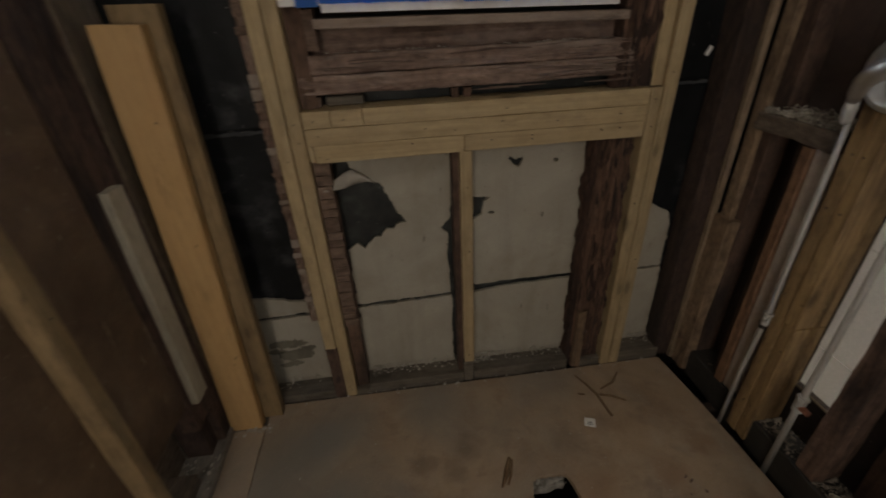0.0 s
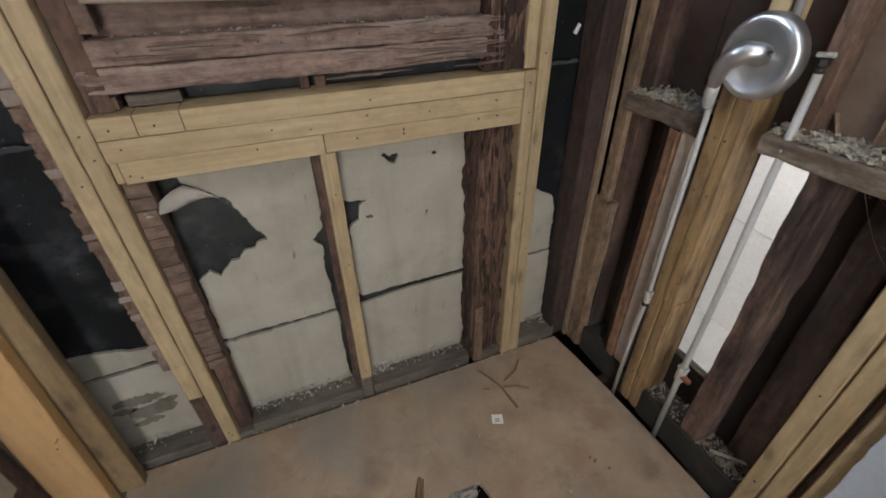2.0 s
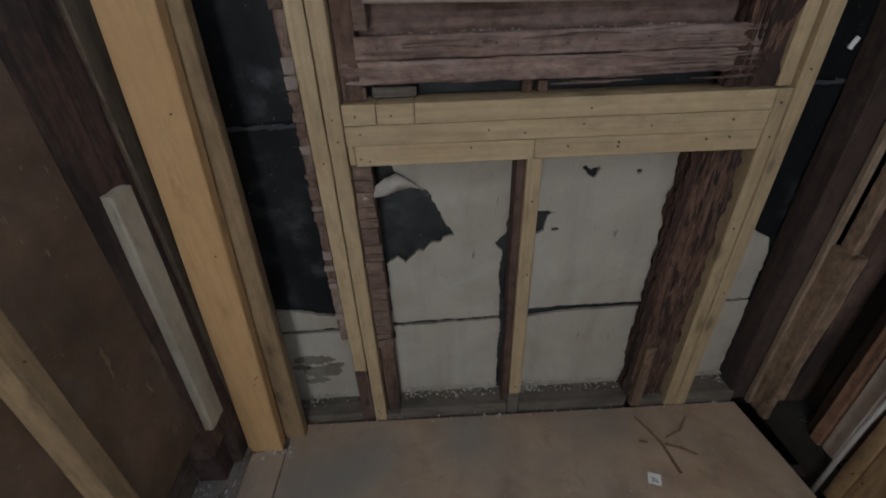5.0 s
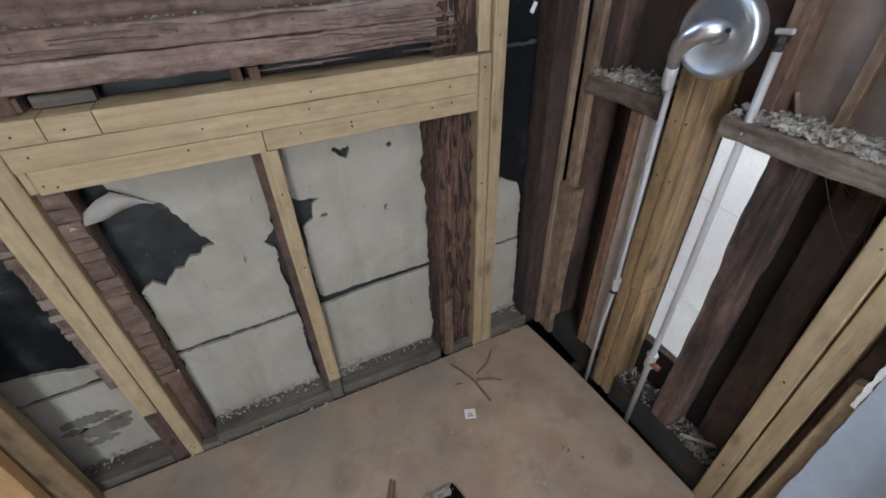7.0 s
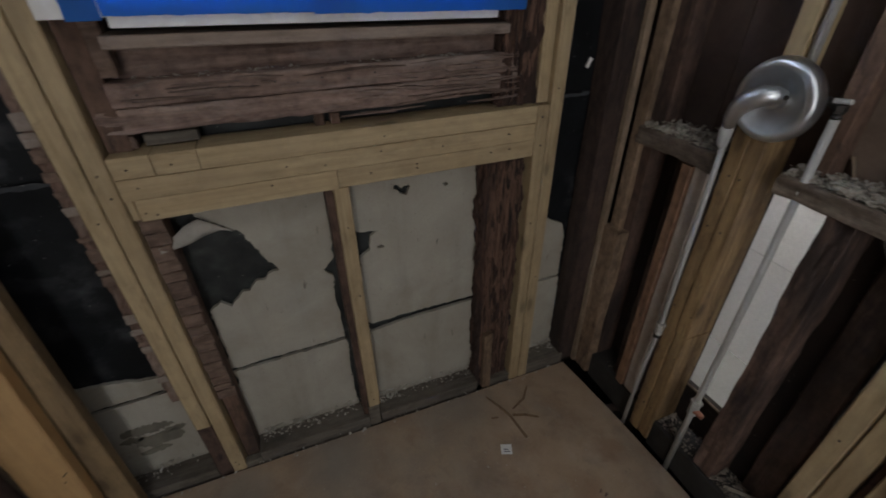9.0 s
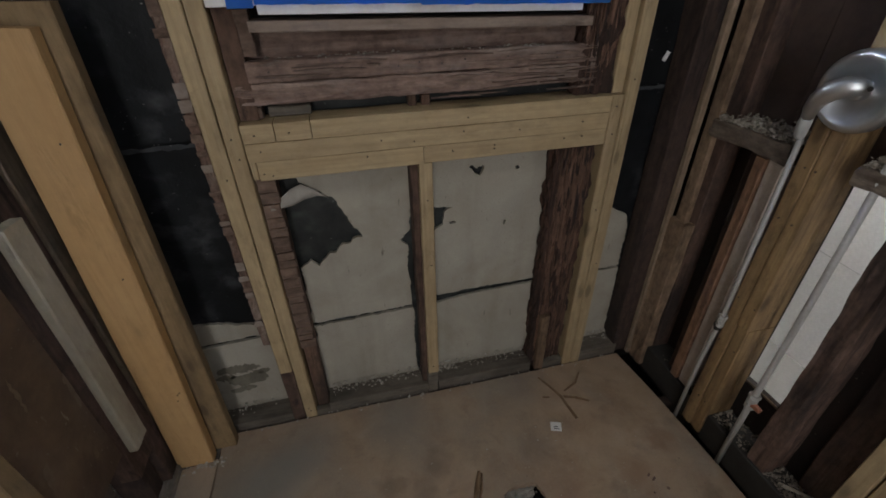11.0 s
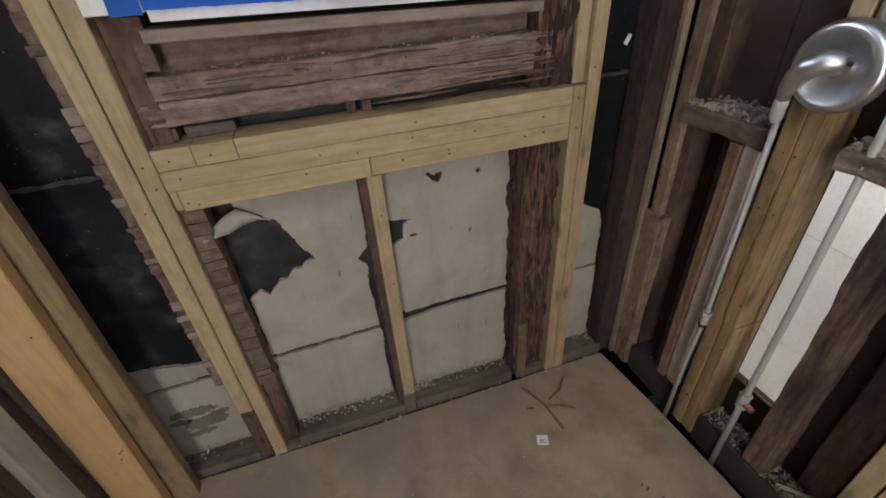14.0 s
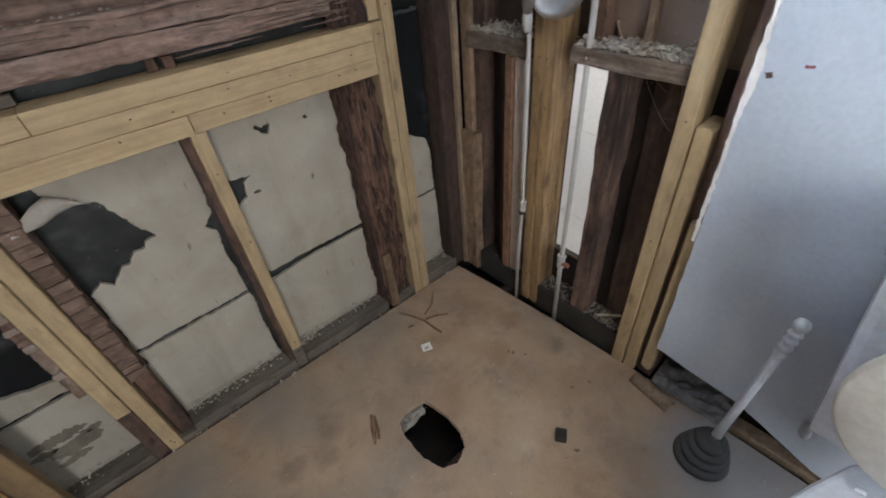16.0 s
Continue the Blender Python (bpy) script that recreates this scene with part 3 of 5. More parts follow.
def chips(name, count, spot, size, mat, seed, label, category="debris", widths=(0.35, 0.5, 0.7, 1.0, 1.5)):
    """Loose crumbs and flakes as one heap; spot(rnd) gives a place on the support."""
    rnd = random.Random(seed)
    verts, faces = [], []
    for _ in range(count):
        x, y, z = spot(rnd)
        s = size * rnd.choice(widths)
        m = Euler((rnd.uniform(-0.7, 0.7), rnd.uniform(-0.7, 0.7), rnd.uniform(0, 6.3))).to_matrix()
        w = (s * rnd.uniform(0.5, 1.5), s * rnd.uniform(0.4, 1.0), s * rnd.uniform(0.12, 0.45))
        k = len(verts)
        for cx, cy, cz in ((-1, -1, -1), (1, -1, -1), (1, 1, -1), (-1, 1, -1), (-1, -1, 1), (1, -1, 1), (1, 1, 1), (-1, 1, 1)):
            q = m @ Vector((cx * w[0] * rnd.uniform(0.55, 1) / 2, cy * w[1] * rnd.uniform(0.55, 1) / 2, cz * w[2] / 2))
            verts.append((x + q.x, y + q.y, z + q.z + w[2] * 0.6))
        faces += [tuple(k + i for i in f) for f in ((0, 3, 2, 1), (4, 5, 6, 7), (0, 1, 5, 4), (1, 2, 6, 5), (2, 3, 7, 6), (3, 0, 4, 7))]
    me = bpy.data.meshes.new(name)
    me.from_pydata(verts, [], faces)
    me.materials.append(mat)
    return tagged(new(name, me), label, category, kind="stuff")


MIXED = (0.3, 0.4, 0.5, 0.6, 0.8, 1.0, 1.4, 2.1)
NAIL = bpy.data.meshes.new("nail")
_b = bmesh.new()
bmesh.ops.create_cone(_b, cap_ends=True, segments=8, radius1=0.0024, radius2=0.0020, depth=0.004)
_b.to_mesh(NAIL)
_b.free()
NAIL.materials.append(nail_m)


def nail(parent, x, y, z, facing="y"):
    o = new("nail", NAIL)
    o.parent = parent
    o.matrix_basis = pose(x, y, z, 90, 0, 0) if facing == "y" else pose(x, y, z, 0, 90, 0)


# ---- floor ----
floor = empty("floor", "stained plywood subfloor with a drain cut-out", kind="structure")
hole = [(0.566, -0.440), (0.600, -0.425), (0.680, -0.432), (0.700, -0.52), (0.696, -0.60), (0.672, -0.648), (0.625, -0.668), (0.578, -0.648), (0.556, -0.59), (0.552, -0.50)]
outline = [(-0.328, -0.003), (0.42, -0.004), (1.238, -0.003), (1.262, -0.22), (1.283, -0.53), (1.296, -0.86), (1.296, -1.33), (1.285, -3.2), (-0.328, -3.2)]
part("plywood_sheet", sheet(ragged(outline, 0.09, 0.0012, 3), [ragged(hole, 0.008, 0.0022, 4)], lambda u, v, d: (u, v, -d), 0.019), ply, floor)
strip = [(-0.440, -0.105), (-0.332, -0.092), (-0.332, -3.2), (-0.440, -3.2)]
part("plywood_strip", sheet(ragged(strip, 0.06, 0.0015, 5), [], lambda u, v, d: (u, v, 0.002 - d), 0.021), ply_strip, floor)
part("plywood_end", sheet(ragged([(-0.440, -0.098), (-0.332, -0.086), (-0.332, 0.002), (-0.440, 0.002)], 0.03, 0.002, 6), [], lambda u, v, d: (u, v, -0.006 - d), 0.016), grey_x, floor)
for y in (-0.25, -0.66, -1.07, -1.48):
    rail("joist", -0.54, 1.42, y - 0.02, y + 0.02, -0.22, -0.020, dark_z, floor)
part("void_floor", box(-0.70, 1.5, -3.25, 0.25, -0.30, -0.28), void_dark, floor)
part("void_side", box(-0.70, -0.68, -3.25, 0.25, -0.30, -0.04), void_dark, floor)
part("void_edge", box(-0.70, 1.5, 0.2, 0.25, -0.28, -0.04), void_dark, floor)
part("void_end", box(1.5, 1.52, -3.25, 0.25, -0.30, -0.04), void_dark, floor)

# ---- back wall with the window ----
back = empty("wall_north", "stripped stud wall with new framing below a taped-over window", kind="structure")
WX0, WX1, WZ0, WZ1 = 0.105, 0.835, 1.330, 2.15
for name, a in (("sheathing_left", (-0.70, WX0, 0.116, 0.23, -0.05, 2.42)), ("sheathing_right", (WX1, 1.50, 0.116, 0.23, -0.05, 2.42)), ("sheathing_below", (WX0, WX1, 0.116, 0.23, -0.05, WZ0)), ("sheathing_above", (WX0, WX1, 0.116, 0.23, WZ1, 2.42))):
    part(name, box(*a), dark_z, back)


def felt_sheet(name, x0, x1, z0, z1, y, seed, mat=felt):
    bm = bmesh.new()
    nx, nz = max(4, int((x1 - x0) / 0.02)), max(4, int((z1 - z0) / 0.02))
    g = [[bm.verts.new((x0 + (x1 - x0) * i / nx, y + 0.004 * noise.noise(Vector((i * 0.22 + seed, j * 0.13, seed))), z0 + (z1 - z0) * j / nz)) for j in range(nz + 1)] for i in range(nx + 1)]
    for i in range(nx):
        for j in range(nz):
            bm.faces.new((g[i][j], g[i + 1][j], g[i + 1][j + 1], g[i][j + 1]))
    o = part(name, bm, mat, back, smooth=True)
    mod = o.modifiers.new("thick", "SOLIDIFY")
    mod.thickness = 0.0015
    return o


felt_sheet("tar_felt", -0.66, -0.07, 0.02, 1.028, 0.106, 1)
felt_sheet("tar_felt", -0.66, -0.07, 1.012, 2.4, 0.101, 2)
felt_sheet("tar_felt", 0.0, 1.0, 0.02, 1.3, 0.107, 5, green_felt)
felt_sheet("tar_felt", 1.0, 1.42, 0.02, 1.085, 0.106, 7)
felt_sheet("tar_felt", 1.0, 1.42, 1.07, 2.4, 0.101, 8)

GY = 0.086
FELT_LAPS = ((-0.655, -0.125, 1.006, 1.016, 3), (1.065, 1.22, 1.062, 1.072, 5))


def board(name, outer, holes=(), amp=0.0025, seed=1, y=GY, mat=gypsum, thick=0.012, step=0.012):
    return part(name, sheet(ragged(outer, step, amp, seed), [ragged(h, 0.007, 0.0035, seed + i + 1) for i, h in enumerate(holes)], lambda u, v, d: (u, y + d, v), thick), mat, back)


board("gypsum_board", [(-0.655, 0.02), (-0.075, 0.02), (-0.075, 0.349), (-0.655, 0.325)], seed=11, amp=0.0015)
board("gypsum_board", [(-0.655, 0.339), (-0.075, 0.363), (-0.075, 0.400), (-0.16, 0.412), (-0.23, 0.43), (-0.30, 0.438), (-0.655, 0.46)], seed=12, amp=0.004)
for x0, x1, z0, z1, k in FELT_LAPS:
    board("felt_lap", [(x0, z0), (x1, z0 + 0.004), (x1, z1 + 0.004), (x0, z1)], seed=40 + k, amp=0.003, y=0.094, mat=felt_lap, thick=0.002, step=0.015)
board("gypsum_board", [(0.045, 0.372), (0.393, 0.380), (0.392, 0.42), (0.393, 0.486), (0.385, 0.55), (0.392, 0.632), (0.367, 0.659), (0.397, 0.687), (0.409, 0.769), (0.411, 0.836), (0.415, 0.96), (0.09, 0.96), (0.095, 0.89),
                       (0.168, 0.837), (0.187, 0.824), (0.216, 0.758), (0.250, 0.689), (0.219, 0.685), (0.212, 0.67), (0.185, 0.668), (0.166, 0.642), (0.143, 0.645), (0.106, 0.602), (0.082, 0.626), (0.062, 0.611), (0.049, 0.60), (0.049, 0.541), (0.049, 0.438)], seed=13, amp=0.004, step=0.009)
board("gypsum_board", [(0.031, 0.02), (0.395, 0.02), (0.393, 0.098), (0.392, 0.256), (0.399, 0.339), (0.393, 0.366), (0.043, 0.354), (0.052, 0.325), (0.036, 0.256)], seed=15, amp=0.0035, step=0.010)
spot1 = [(0.594, 0.876), (0.61, 0.862), (0.63, 0.848), (0.643, 0.868), (0.638, 0.882), (0.618, 0.872), (0.600, 0.884)]
spot2 = [(0.744, 0.864), (0.755, 0.870), (0.760, 0.860), (0.750, 0.854)]
spot3 = [(0.530, 0.699), (0.552, 0.698), (0.553, 0.692), (0.532, 0.691)]
spot4 = [(0.719, 0.679), (0.726, 0.676), (0.722, 0.658), (0.717, 0.662)]
board("gypsum_board", [(0.486, 0.404), (0.60, 0.410), (0.84, 0.412), (1.0, 0.412), (1.0, 0.96), (0.44, 0.96), (0.468, 0.77), (0.484, 0.758), (0.543, 0.752), (0.515, 0.738), (0.510, 0.692), (0.478, 0.672), (0.470, 0.55), (0.472, 0.42)], [spot1, spot2, spot3, spot4], seed=16, amp=0.0028)
board("gypsum_board", [(0.463, 0.02), (1.0, 0.02), (1.0, 0.392), (0.84, 0.392), (0.60, 0.384), (0.463, 0.368)], seed=18, amp=0.002)
board("gypsum_board", [(1.004, 0.02), (1.217, 0.02), (1.217, 0.284), (1.211, 0.394), (1.004, 0.390)], seed=19, amp=0.0025)
board("gypsum_board", [(1.004, 0.401), (1.208, 0.404), (1.207, 0.576), (1.189, 0.633), (1.128, 0.668), (1.06, 0.70), (1.004, 0.72)], seed=20, amp=0.004)

for k, (cx, cz, w, h) in enumerate(((-0.235, 0.222, 0.075, 0.020), (-0.215, 0.168, 0.070, 0.030), (-0.285, 0.190, 0.035, 0.013), (-0.165, 0.196, 0.03, 0.012), (-0.24, 0.122, 0.045, 0.012))):
    board("peeled_patch", [(cx + w * math.cos(a * 0.7), cz + h * math.sin(a * 0.7)) for a in range(9)], seed=31 + k, amp=0.006, y=GY - 0.0015, mat=peel_m, thick=0.001, step=0.007)


def flap():
    """Torn paper that hangs forward from the top of the tear."""
    rnd = random.Random(2)
    bm = bmesh.new()
    top = [(0.017, 0.855), (0.044, 0.868), (0.072, 0.882), (0.102, 0.892), (0.136, 0.866), (0.170, 0.838)]
    low = [(0.020, 0.848), (0.046, 0.843), (0.074, 0.836), (0.104, 0.838), (0.136, 0.842), (0.169, 0.834)]
    ahead = (0.014, 0.030, 0.052, 0.070, 0.080, 0.085)
    rows = []
    for k in range(5):
        t = k / 4
        rows.append([bm.verts.new((a[0] + (b[0] - a[0]) * t + rnd.uniform(-0.002, 0.002), y + 0.007 * math.sin(t * 4 + i), a[1] + (b[1] - a[1]) * t + rnd.uniform(-0.003, 0.003))) for i, (a, b, y) in enumerate(zip(top, low, ahead))])
    for r0, r1 in zip(rows, rows[1:]):
        for i in range(5):
            bm.faces.new((r0[i], r0[i + 1], r1[i + 1], r1[i]))
    o = part("paper_flap", bm, paper_m, back, "torn grey paper flap", smooth=True)
    o.modifiers.new("thick", "SOLIDIFY").thickness = 0.0015


flap()

# new framing
def nails(ob, spots, y):
    for x, z in spots:
        nail(ob, x, y, z)


o = stud("jack_stud", -0.041, -0.002, 0.0, 0.089, 0.0, 2.38, new_z, back)
nails(o, [(-0.02, 0.035), (-0.026, 0.05), (-0.018, 1.0), (-0.024, 1.05), (-0.02, 1.36)], -0.001)
o = stud("king_stud", -0.083, -0.044, 0.0, 0.089, 0.250, 2.38, new_z, back)
nails(o, [(-0.06, 0.95), (-0.062, 1.4)], -0.001)
stud("old_stud_foot", -0.086, -0.044, 0.008, 0.089, -0.02, 0.247, stain_z, back, amp=0.004, step=0.015, end=0.006)
o = rail("header", 0.018, 0.439, 0.0, 0.088, 0.939, 0.9886, new_x, back, r=0.0012, amp=0.0015)
nails(o, [(0.03, 0.957), (0.05, 0.950), (0.29, 0.975)], -0.001)
o = rail("header", 0.441, 0.981, 0.001, 0.088, 0.941, 0.9886, new_x, back, r=0.0012, amp=0.0015)
nails(o, [(0.52, 0.968), (0.64, 0.973), (0.64, 0.962), (0.85, 0.972), (0.905, 0.974)], -0.001)
stud("packing_block", 0.001, 0.016, 0.001, 0.088, 0.943, 0.988, new_z, back)
o = rail("header", 0.001, 0.981, -0.001, 0.088, 0.9892, 1.0346, new_x, back, r=0.0012, amp=0.0015)
nails(o, [(0.035, 1.015), (0.415, 1.005), (0.33, 1.015), (0.55, 1.02), (0.71, 1.01), (0.90, 1.016)], -0.002)
for a, b in ((0.001, 0.075), (0.077, 0.161), (0.163, 0.981)):
    o = rail("sill_plate", a, b, -0.001, 0.088, 1.0355, 1.081, new_x, back, r=0.0016, amp=0.0015)
    nails(o, [((a + b) / 2 - 0.01, 1.055)], -0.002)
stud("old_cripple", 0.405, 0.462, 0.026, 0.084, 0.02, 0.940, stain_z, back, amp=0.003)
o = stud("cripple_stud", 0.424, 0.463, 0.0, 0.024, 0.105, 0.940, new_z, back)
nails(o, [(0.445, 0.828), (0.443, 0.14), (0.45, 0.6)], -0.001)
stud("cripple_foot", 0.421, 0.461, 0.002, 0.025, 0.0, 0.103, grey_x, back, amp=0.002)
o = stud("jack_stud", 0.984, 1.021, 0.0, 0.089, 0.0, 1.081, new_z, back)
nails(o, [(1.0, 1.05), (1.003, 0.97), (1.0, 0.72)], -0.001)
stud("jack_stud", 0.988, 1.022, 0.016, 0.089, 1.084, 2.38, new_z, back)
o = stud("king_stud", 1.024, 1.062, 0.0, 0.089, 0.0, 2.38, new_z, back)
nails(o, [(1.04, 1.12), (1.045, 0.5)], -0.001)

# old framing left in the wall
stud("old_stud", 0.003, 0.046, 0.030, 0.084, 0.0, 0.94, old_z, back, amp=0.003, step=0.02)
stud("old_stud", 0.001, 0.046, 0.030, 0.084, 1.083, 2.38, old_z, back, amp=0.003, step=0.02)
stud("old_stud", -0.111, -0.087, 0.018, 0.084, 0.37, 2.38, lath_z, back, amp=0.005, step=0.006, n=4, freq=90, stretch=2.0, label="old stud with a ragged plaster-smeared edge")
rnd = random.Random(8)
z = 0.33
while z < 0.90:
    h = rnd.uniform(0.022, 0.055)
    rail("lath_end", 0.001, 0.047 + rnd.uniform(-0.004, 0.004), 0.019 + rnd.uniform(-0.002, 0.002), 0.029, z, z + h, lath_m, back, amp=0.003, step=0.008, n=5, freq=60, end=0.004, r=0.0025)
    z += h + rnd.choice((0.0, 0.0008, 0.002))
z = 0.46
while z < 1.9:
    h = rnd.uniform(0.012, 0.04)
    rail("lath_end", -0.112 + rnd.uniform(-0.003, 0.002), -0.088, 0.012 + rnd.uniform(0, 0.004), 0.0165, z, z + h, rnd.choice((lath_m, lath_pale)), back, amp=0.003, step=0.006, n=5, freq=60, end=0.004, r=0.001)
    z += h + rnd.choice((0.004, 0.02, 0.05, 0.09))
stud("decayed_stud", 0.848, 0.972, 0.026, 0.084, 0.0, 0.939, rot_z, back, amp=0.016, step=0.008, n=22, freq=110.0, stretch=8.0, label="decayed splintered old stud")
stud("decayed_stud", 0.884, 0.985, 0.024, 0.084, 1.083, 2.3, rot_z, back, amp=0.015, step=0.010, n=20, freq=110.0, stretch=8.0, label="decayed splintered old stud")


def fibres(x0, x1, y, z0, z1, count, mat, seed, lying=False):
    """Splintered fibres that stand proud of a rotten stud, drawn out along it."""
    rnd = random.Random(seed)
    verts, faces = [], []
    for _ in range(count):
        L, w, d = rnd.uniform(0.03, 0.20), rnd.uniform(0.0012, 0.0042), rnd.uniform(0.002, 0.009)
        a0, a1, c0, c1 = (z0, z1, x0, x1) if lying else (x0, x1, z0, z1)
        x, z = rnd.uniform(a0, a1), rnd.uniform(c0, c1 - 0.03)
        L = min(L, c1 - z)
        lean, out = rnd.gauss(0, 0.03) * L, abs(rnd.gauss(0, 0.004))
        k = len(verts)
        for t, q in ((0.0, 0.35), (0.45, 1.0), (1.0, 0.25)):
            cx, cy, cz = x + lean * t, y - out * t, z + L * t
            verts += [(cx - w * q, cy + 0.006, cz), (cx - w * q * 0.6, cy - d * q, cz), (cx + w * q * 0.7, cy - d * q * 0.8, cz), (cx + w * q, cy + 0.006, cz)]
        for b in (k, k + 4):
            faces += [(b, b + 1, b + 5, b + 4), (b + 1, b + 2, b + 6, b + 5), (b + 2, b + 3, b + 7, b + 6)]
        faces += [(k, k + 3, k + 2, k + 1), (k + 8, k + 9, k + 10, k + 11)]
    if lying:
        verts = [(c, b, a) for a, b, c in verts]
    me = bpy.data.meshes.new("splintered_fibres")
    me.from_pydata(verts, [], faces)
    me.materials.append(mat)
    o = new("splintered_fibres", me)
    o.parent = back
    return tagged(o, "splintered reddish wood fibres", kind="stuff")


fibres(0.858, 0.970, 0.030, 0.0, 0.935, 420, fibre_z, 3)
fibres(0.886, 0.983, 0.030, 1.085, 1.95, 330, fibre_z, 4)
stud("stub", 0.864, 0.898, 0.0, 0.022, 0.0, 0.285, batten_z, back, amp=0.002, end=0.012)
rail("old_sill", 0.042, 0.930, 0.026, 0.084, 1.167, 1.214, old_x, back, amp=0.003, step=0.008, n=10, freq=60.0, stretch=6.0, label="rough decayed old sill timber")
rail("old_sill", 0.003, 0.940, 0.030, 0.084, 1.116, 1.164, old_x, back, amp=0.006, step=0.008, n=10, freq=60.0, stretch=5.0, label="rough decayed old sill timber")
for k in range(16):
    nail(bpy.data.objects["old_sill"], 0.09 + 0.052 * k + 0.012 * math.sin(k * 7), 0.0255, 1.19 + 0.010 * math.sin(k * 3.1))
fibres(0.45, 0.935, 0.026, 1.104, 1.160, 26, fibre_x, 5, True)
fibres(0.06, 0.925, 0.024, 1.170, 1.212, 22, fibre_x, 6, True)
rail("packing_block", 0.068, 0.168, 0.046, 0.082, 1.084, 1.108, grey_x, back, amp=0.003, step=0.015)
rail("packing_block", 0.002, 0.054, 0.034, 0.082, 1.084, 1.110, lath_m, back, amp=0.004, step=0.012)
stud("stub", 0.413, 0.437, 0.052, 0.083, 1.083, 1.110, old_z, back, amp=0.003)
stud("stub", 0.448, 0.472, 0.050, 0.083, 1.083, 1.108, old_z, back, amp=0.003)
# the window's glare over this recess is put into the lighter timber colour
board("apron_panel", [(0.05, 1.21), (0.88, 1.21), (0.88, 1.268), (0.05, 1.275)], y=0.072, mat=old_x, thick=0.010, amp=0.0008)
def tilt(ob):
    """The old sash sits out of level by about a degree."""
    for v in ob.data.vertices:
        v.co.z -= 0.019 * (v.co.x - 0.1)


tilt(rail("window_stool", 0.074, 0.877, -0.012, 0.080, 1.274, 1.297, stool_m, back, amp=0.0025, step=0.02, label="weathered grey window stool"))
stud("batten", 0.046, 0.076, 0.014, 0.050, 1.226, 1.318, lath_m, back, amp=0.002)
rail("filler", -0.002, 0.047, 0.004, 0.028, -0.03, 0.022, grey_x, back, amp=0.002)
for a, b, c, d in ((-0.49, -0.087, 0.0, 0.03), (0.048, 0.4195, 0.0, 0.04), (0.464, 0.846, 0.0, 0.04), (0.900, 0.983, 0.0, 0.03), (1.063, 1.235, 0.0, 0.045)):
    rail("sole_plate", a, b, 0.008, 0.084, -0.03, d, grey_x, back, amp=0.003, step=0.03, label="grey weathered sole plate")

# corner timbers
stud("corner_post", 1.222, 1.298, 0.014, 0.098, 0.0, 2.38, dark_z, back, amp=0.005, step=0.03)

# window
window = empty("window_1", "window sealed with clear plastic film and blue tape", kind="structure")
for nme, a in (("casing", (0.006, 0.100, -0.030, -0.008, 1.325, 2.2)), ("casing", (0.838, 0.932, -0.030, -0.008, 1.335, 2.2)), ("window_sill", (0.101, 0.837, -0.026, 0.0, 1.309, 1.352)), ("casing", (0.101, 0.837, -0.030, -0.008, 2.13, 2.2))):
    o = part(nme, box(*a, bevel=0.003), casing_m, window)
    if nme == "window_sill":
        tilt(o)
for nme, a in (("jamb", (0.080, 0.104, -0.006, 0.115, 1.330, 2.15)), ("jamb", (0.836, 0.860, -0.006, 0.115, 1.330, 2.15)), ("jamb", (0.105, 0.835, -0.006, 0.115, 2.13, 2.15)), ("jamb", (0.105, 0.835, 0.002, 0.115, 1.322, 1.350))):
    part(nme, box(*a, bevel=0.002), casing_m, window)
part("window_frame", box(0.106, 0.146, 0.09, 0.122, 1.351, 2.12, 0.003), frame_m, window)
part("window_frame", box(0.800, 0.834, 0.09, 0.122, 1.351, 2.12, 0.003), frame_m, window)
part("window_frame", box(0.147, 0.799, 0.09, 0.122, 1.351, 1.382, 0.003), frame_m, window)
part("window_frame", box(0.147, 0.799, 0.09, 0.122, 2.08, 2.12, 0.003), frame_m, window)
for x in (0.366, 0.609):
    part("muntin", box(x - 0.012, x + 0.012, 0.092, 0.12, 1.383, 2.079, 0.004), frame_m, window)
for a, b in ((0.147, 0.353), (0.379, 0.596), (0.622, 0.799)):
    p = part("pane", box(a, b, 0.104, 0.108, 1.383, 2.079), glass, window)
    p.visible_shadow = False


def film_sheet():
    bm = bmesh.new()
    nx, nz = 50, 50
    g = [[bm.verts.new((0.075 + 0.79 * i / nx, -0.033 + (0.0 if i in (0, nx) or j == 0 else 0.012) * (1 + noise.noise(Vector((i * 0.3, j * 0.09, 4)))) , 1.335 + 0.80 * j / nz)) for j in range(nz + 1)] for i in range(nx + 1)]
    for i in range(nx):
        for j in range(nz):
            bm.faces.new((g[i][j], g[i + 1][j], g[i + 1][j + 1], g[i][j + 1]))
    o = part("plastic_film", bm, film, window, "clear wrinkled plastic film", smooth=True)
    o.visible_shadow = False


film_sheet()


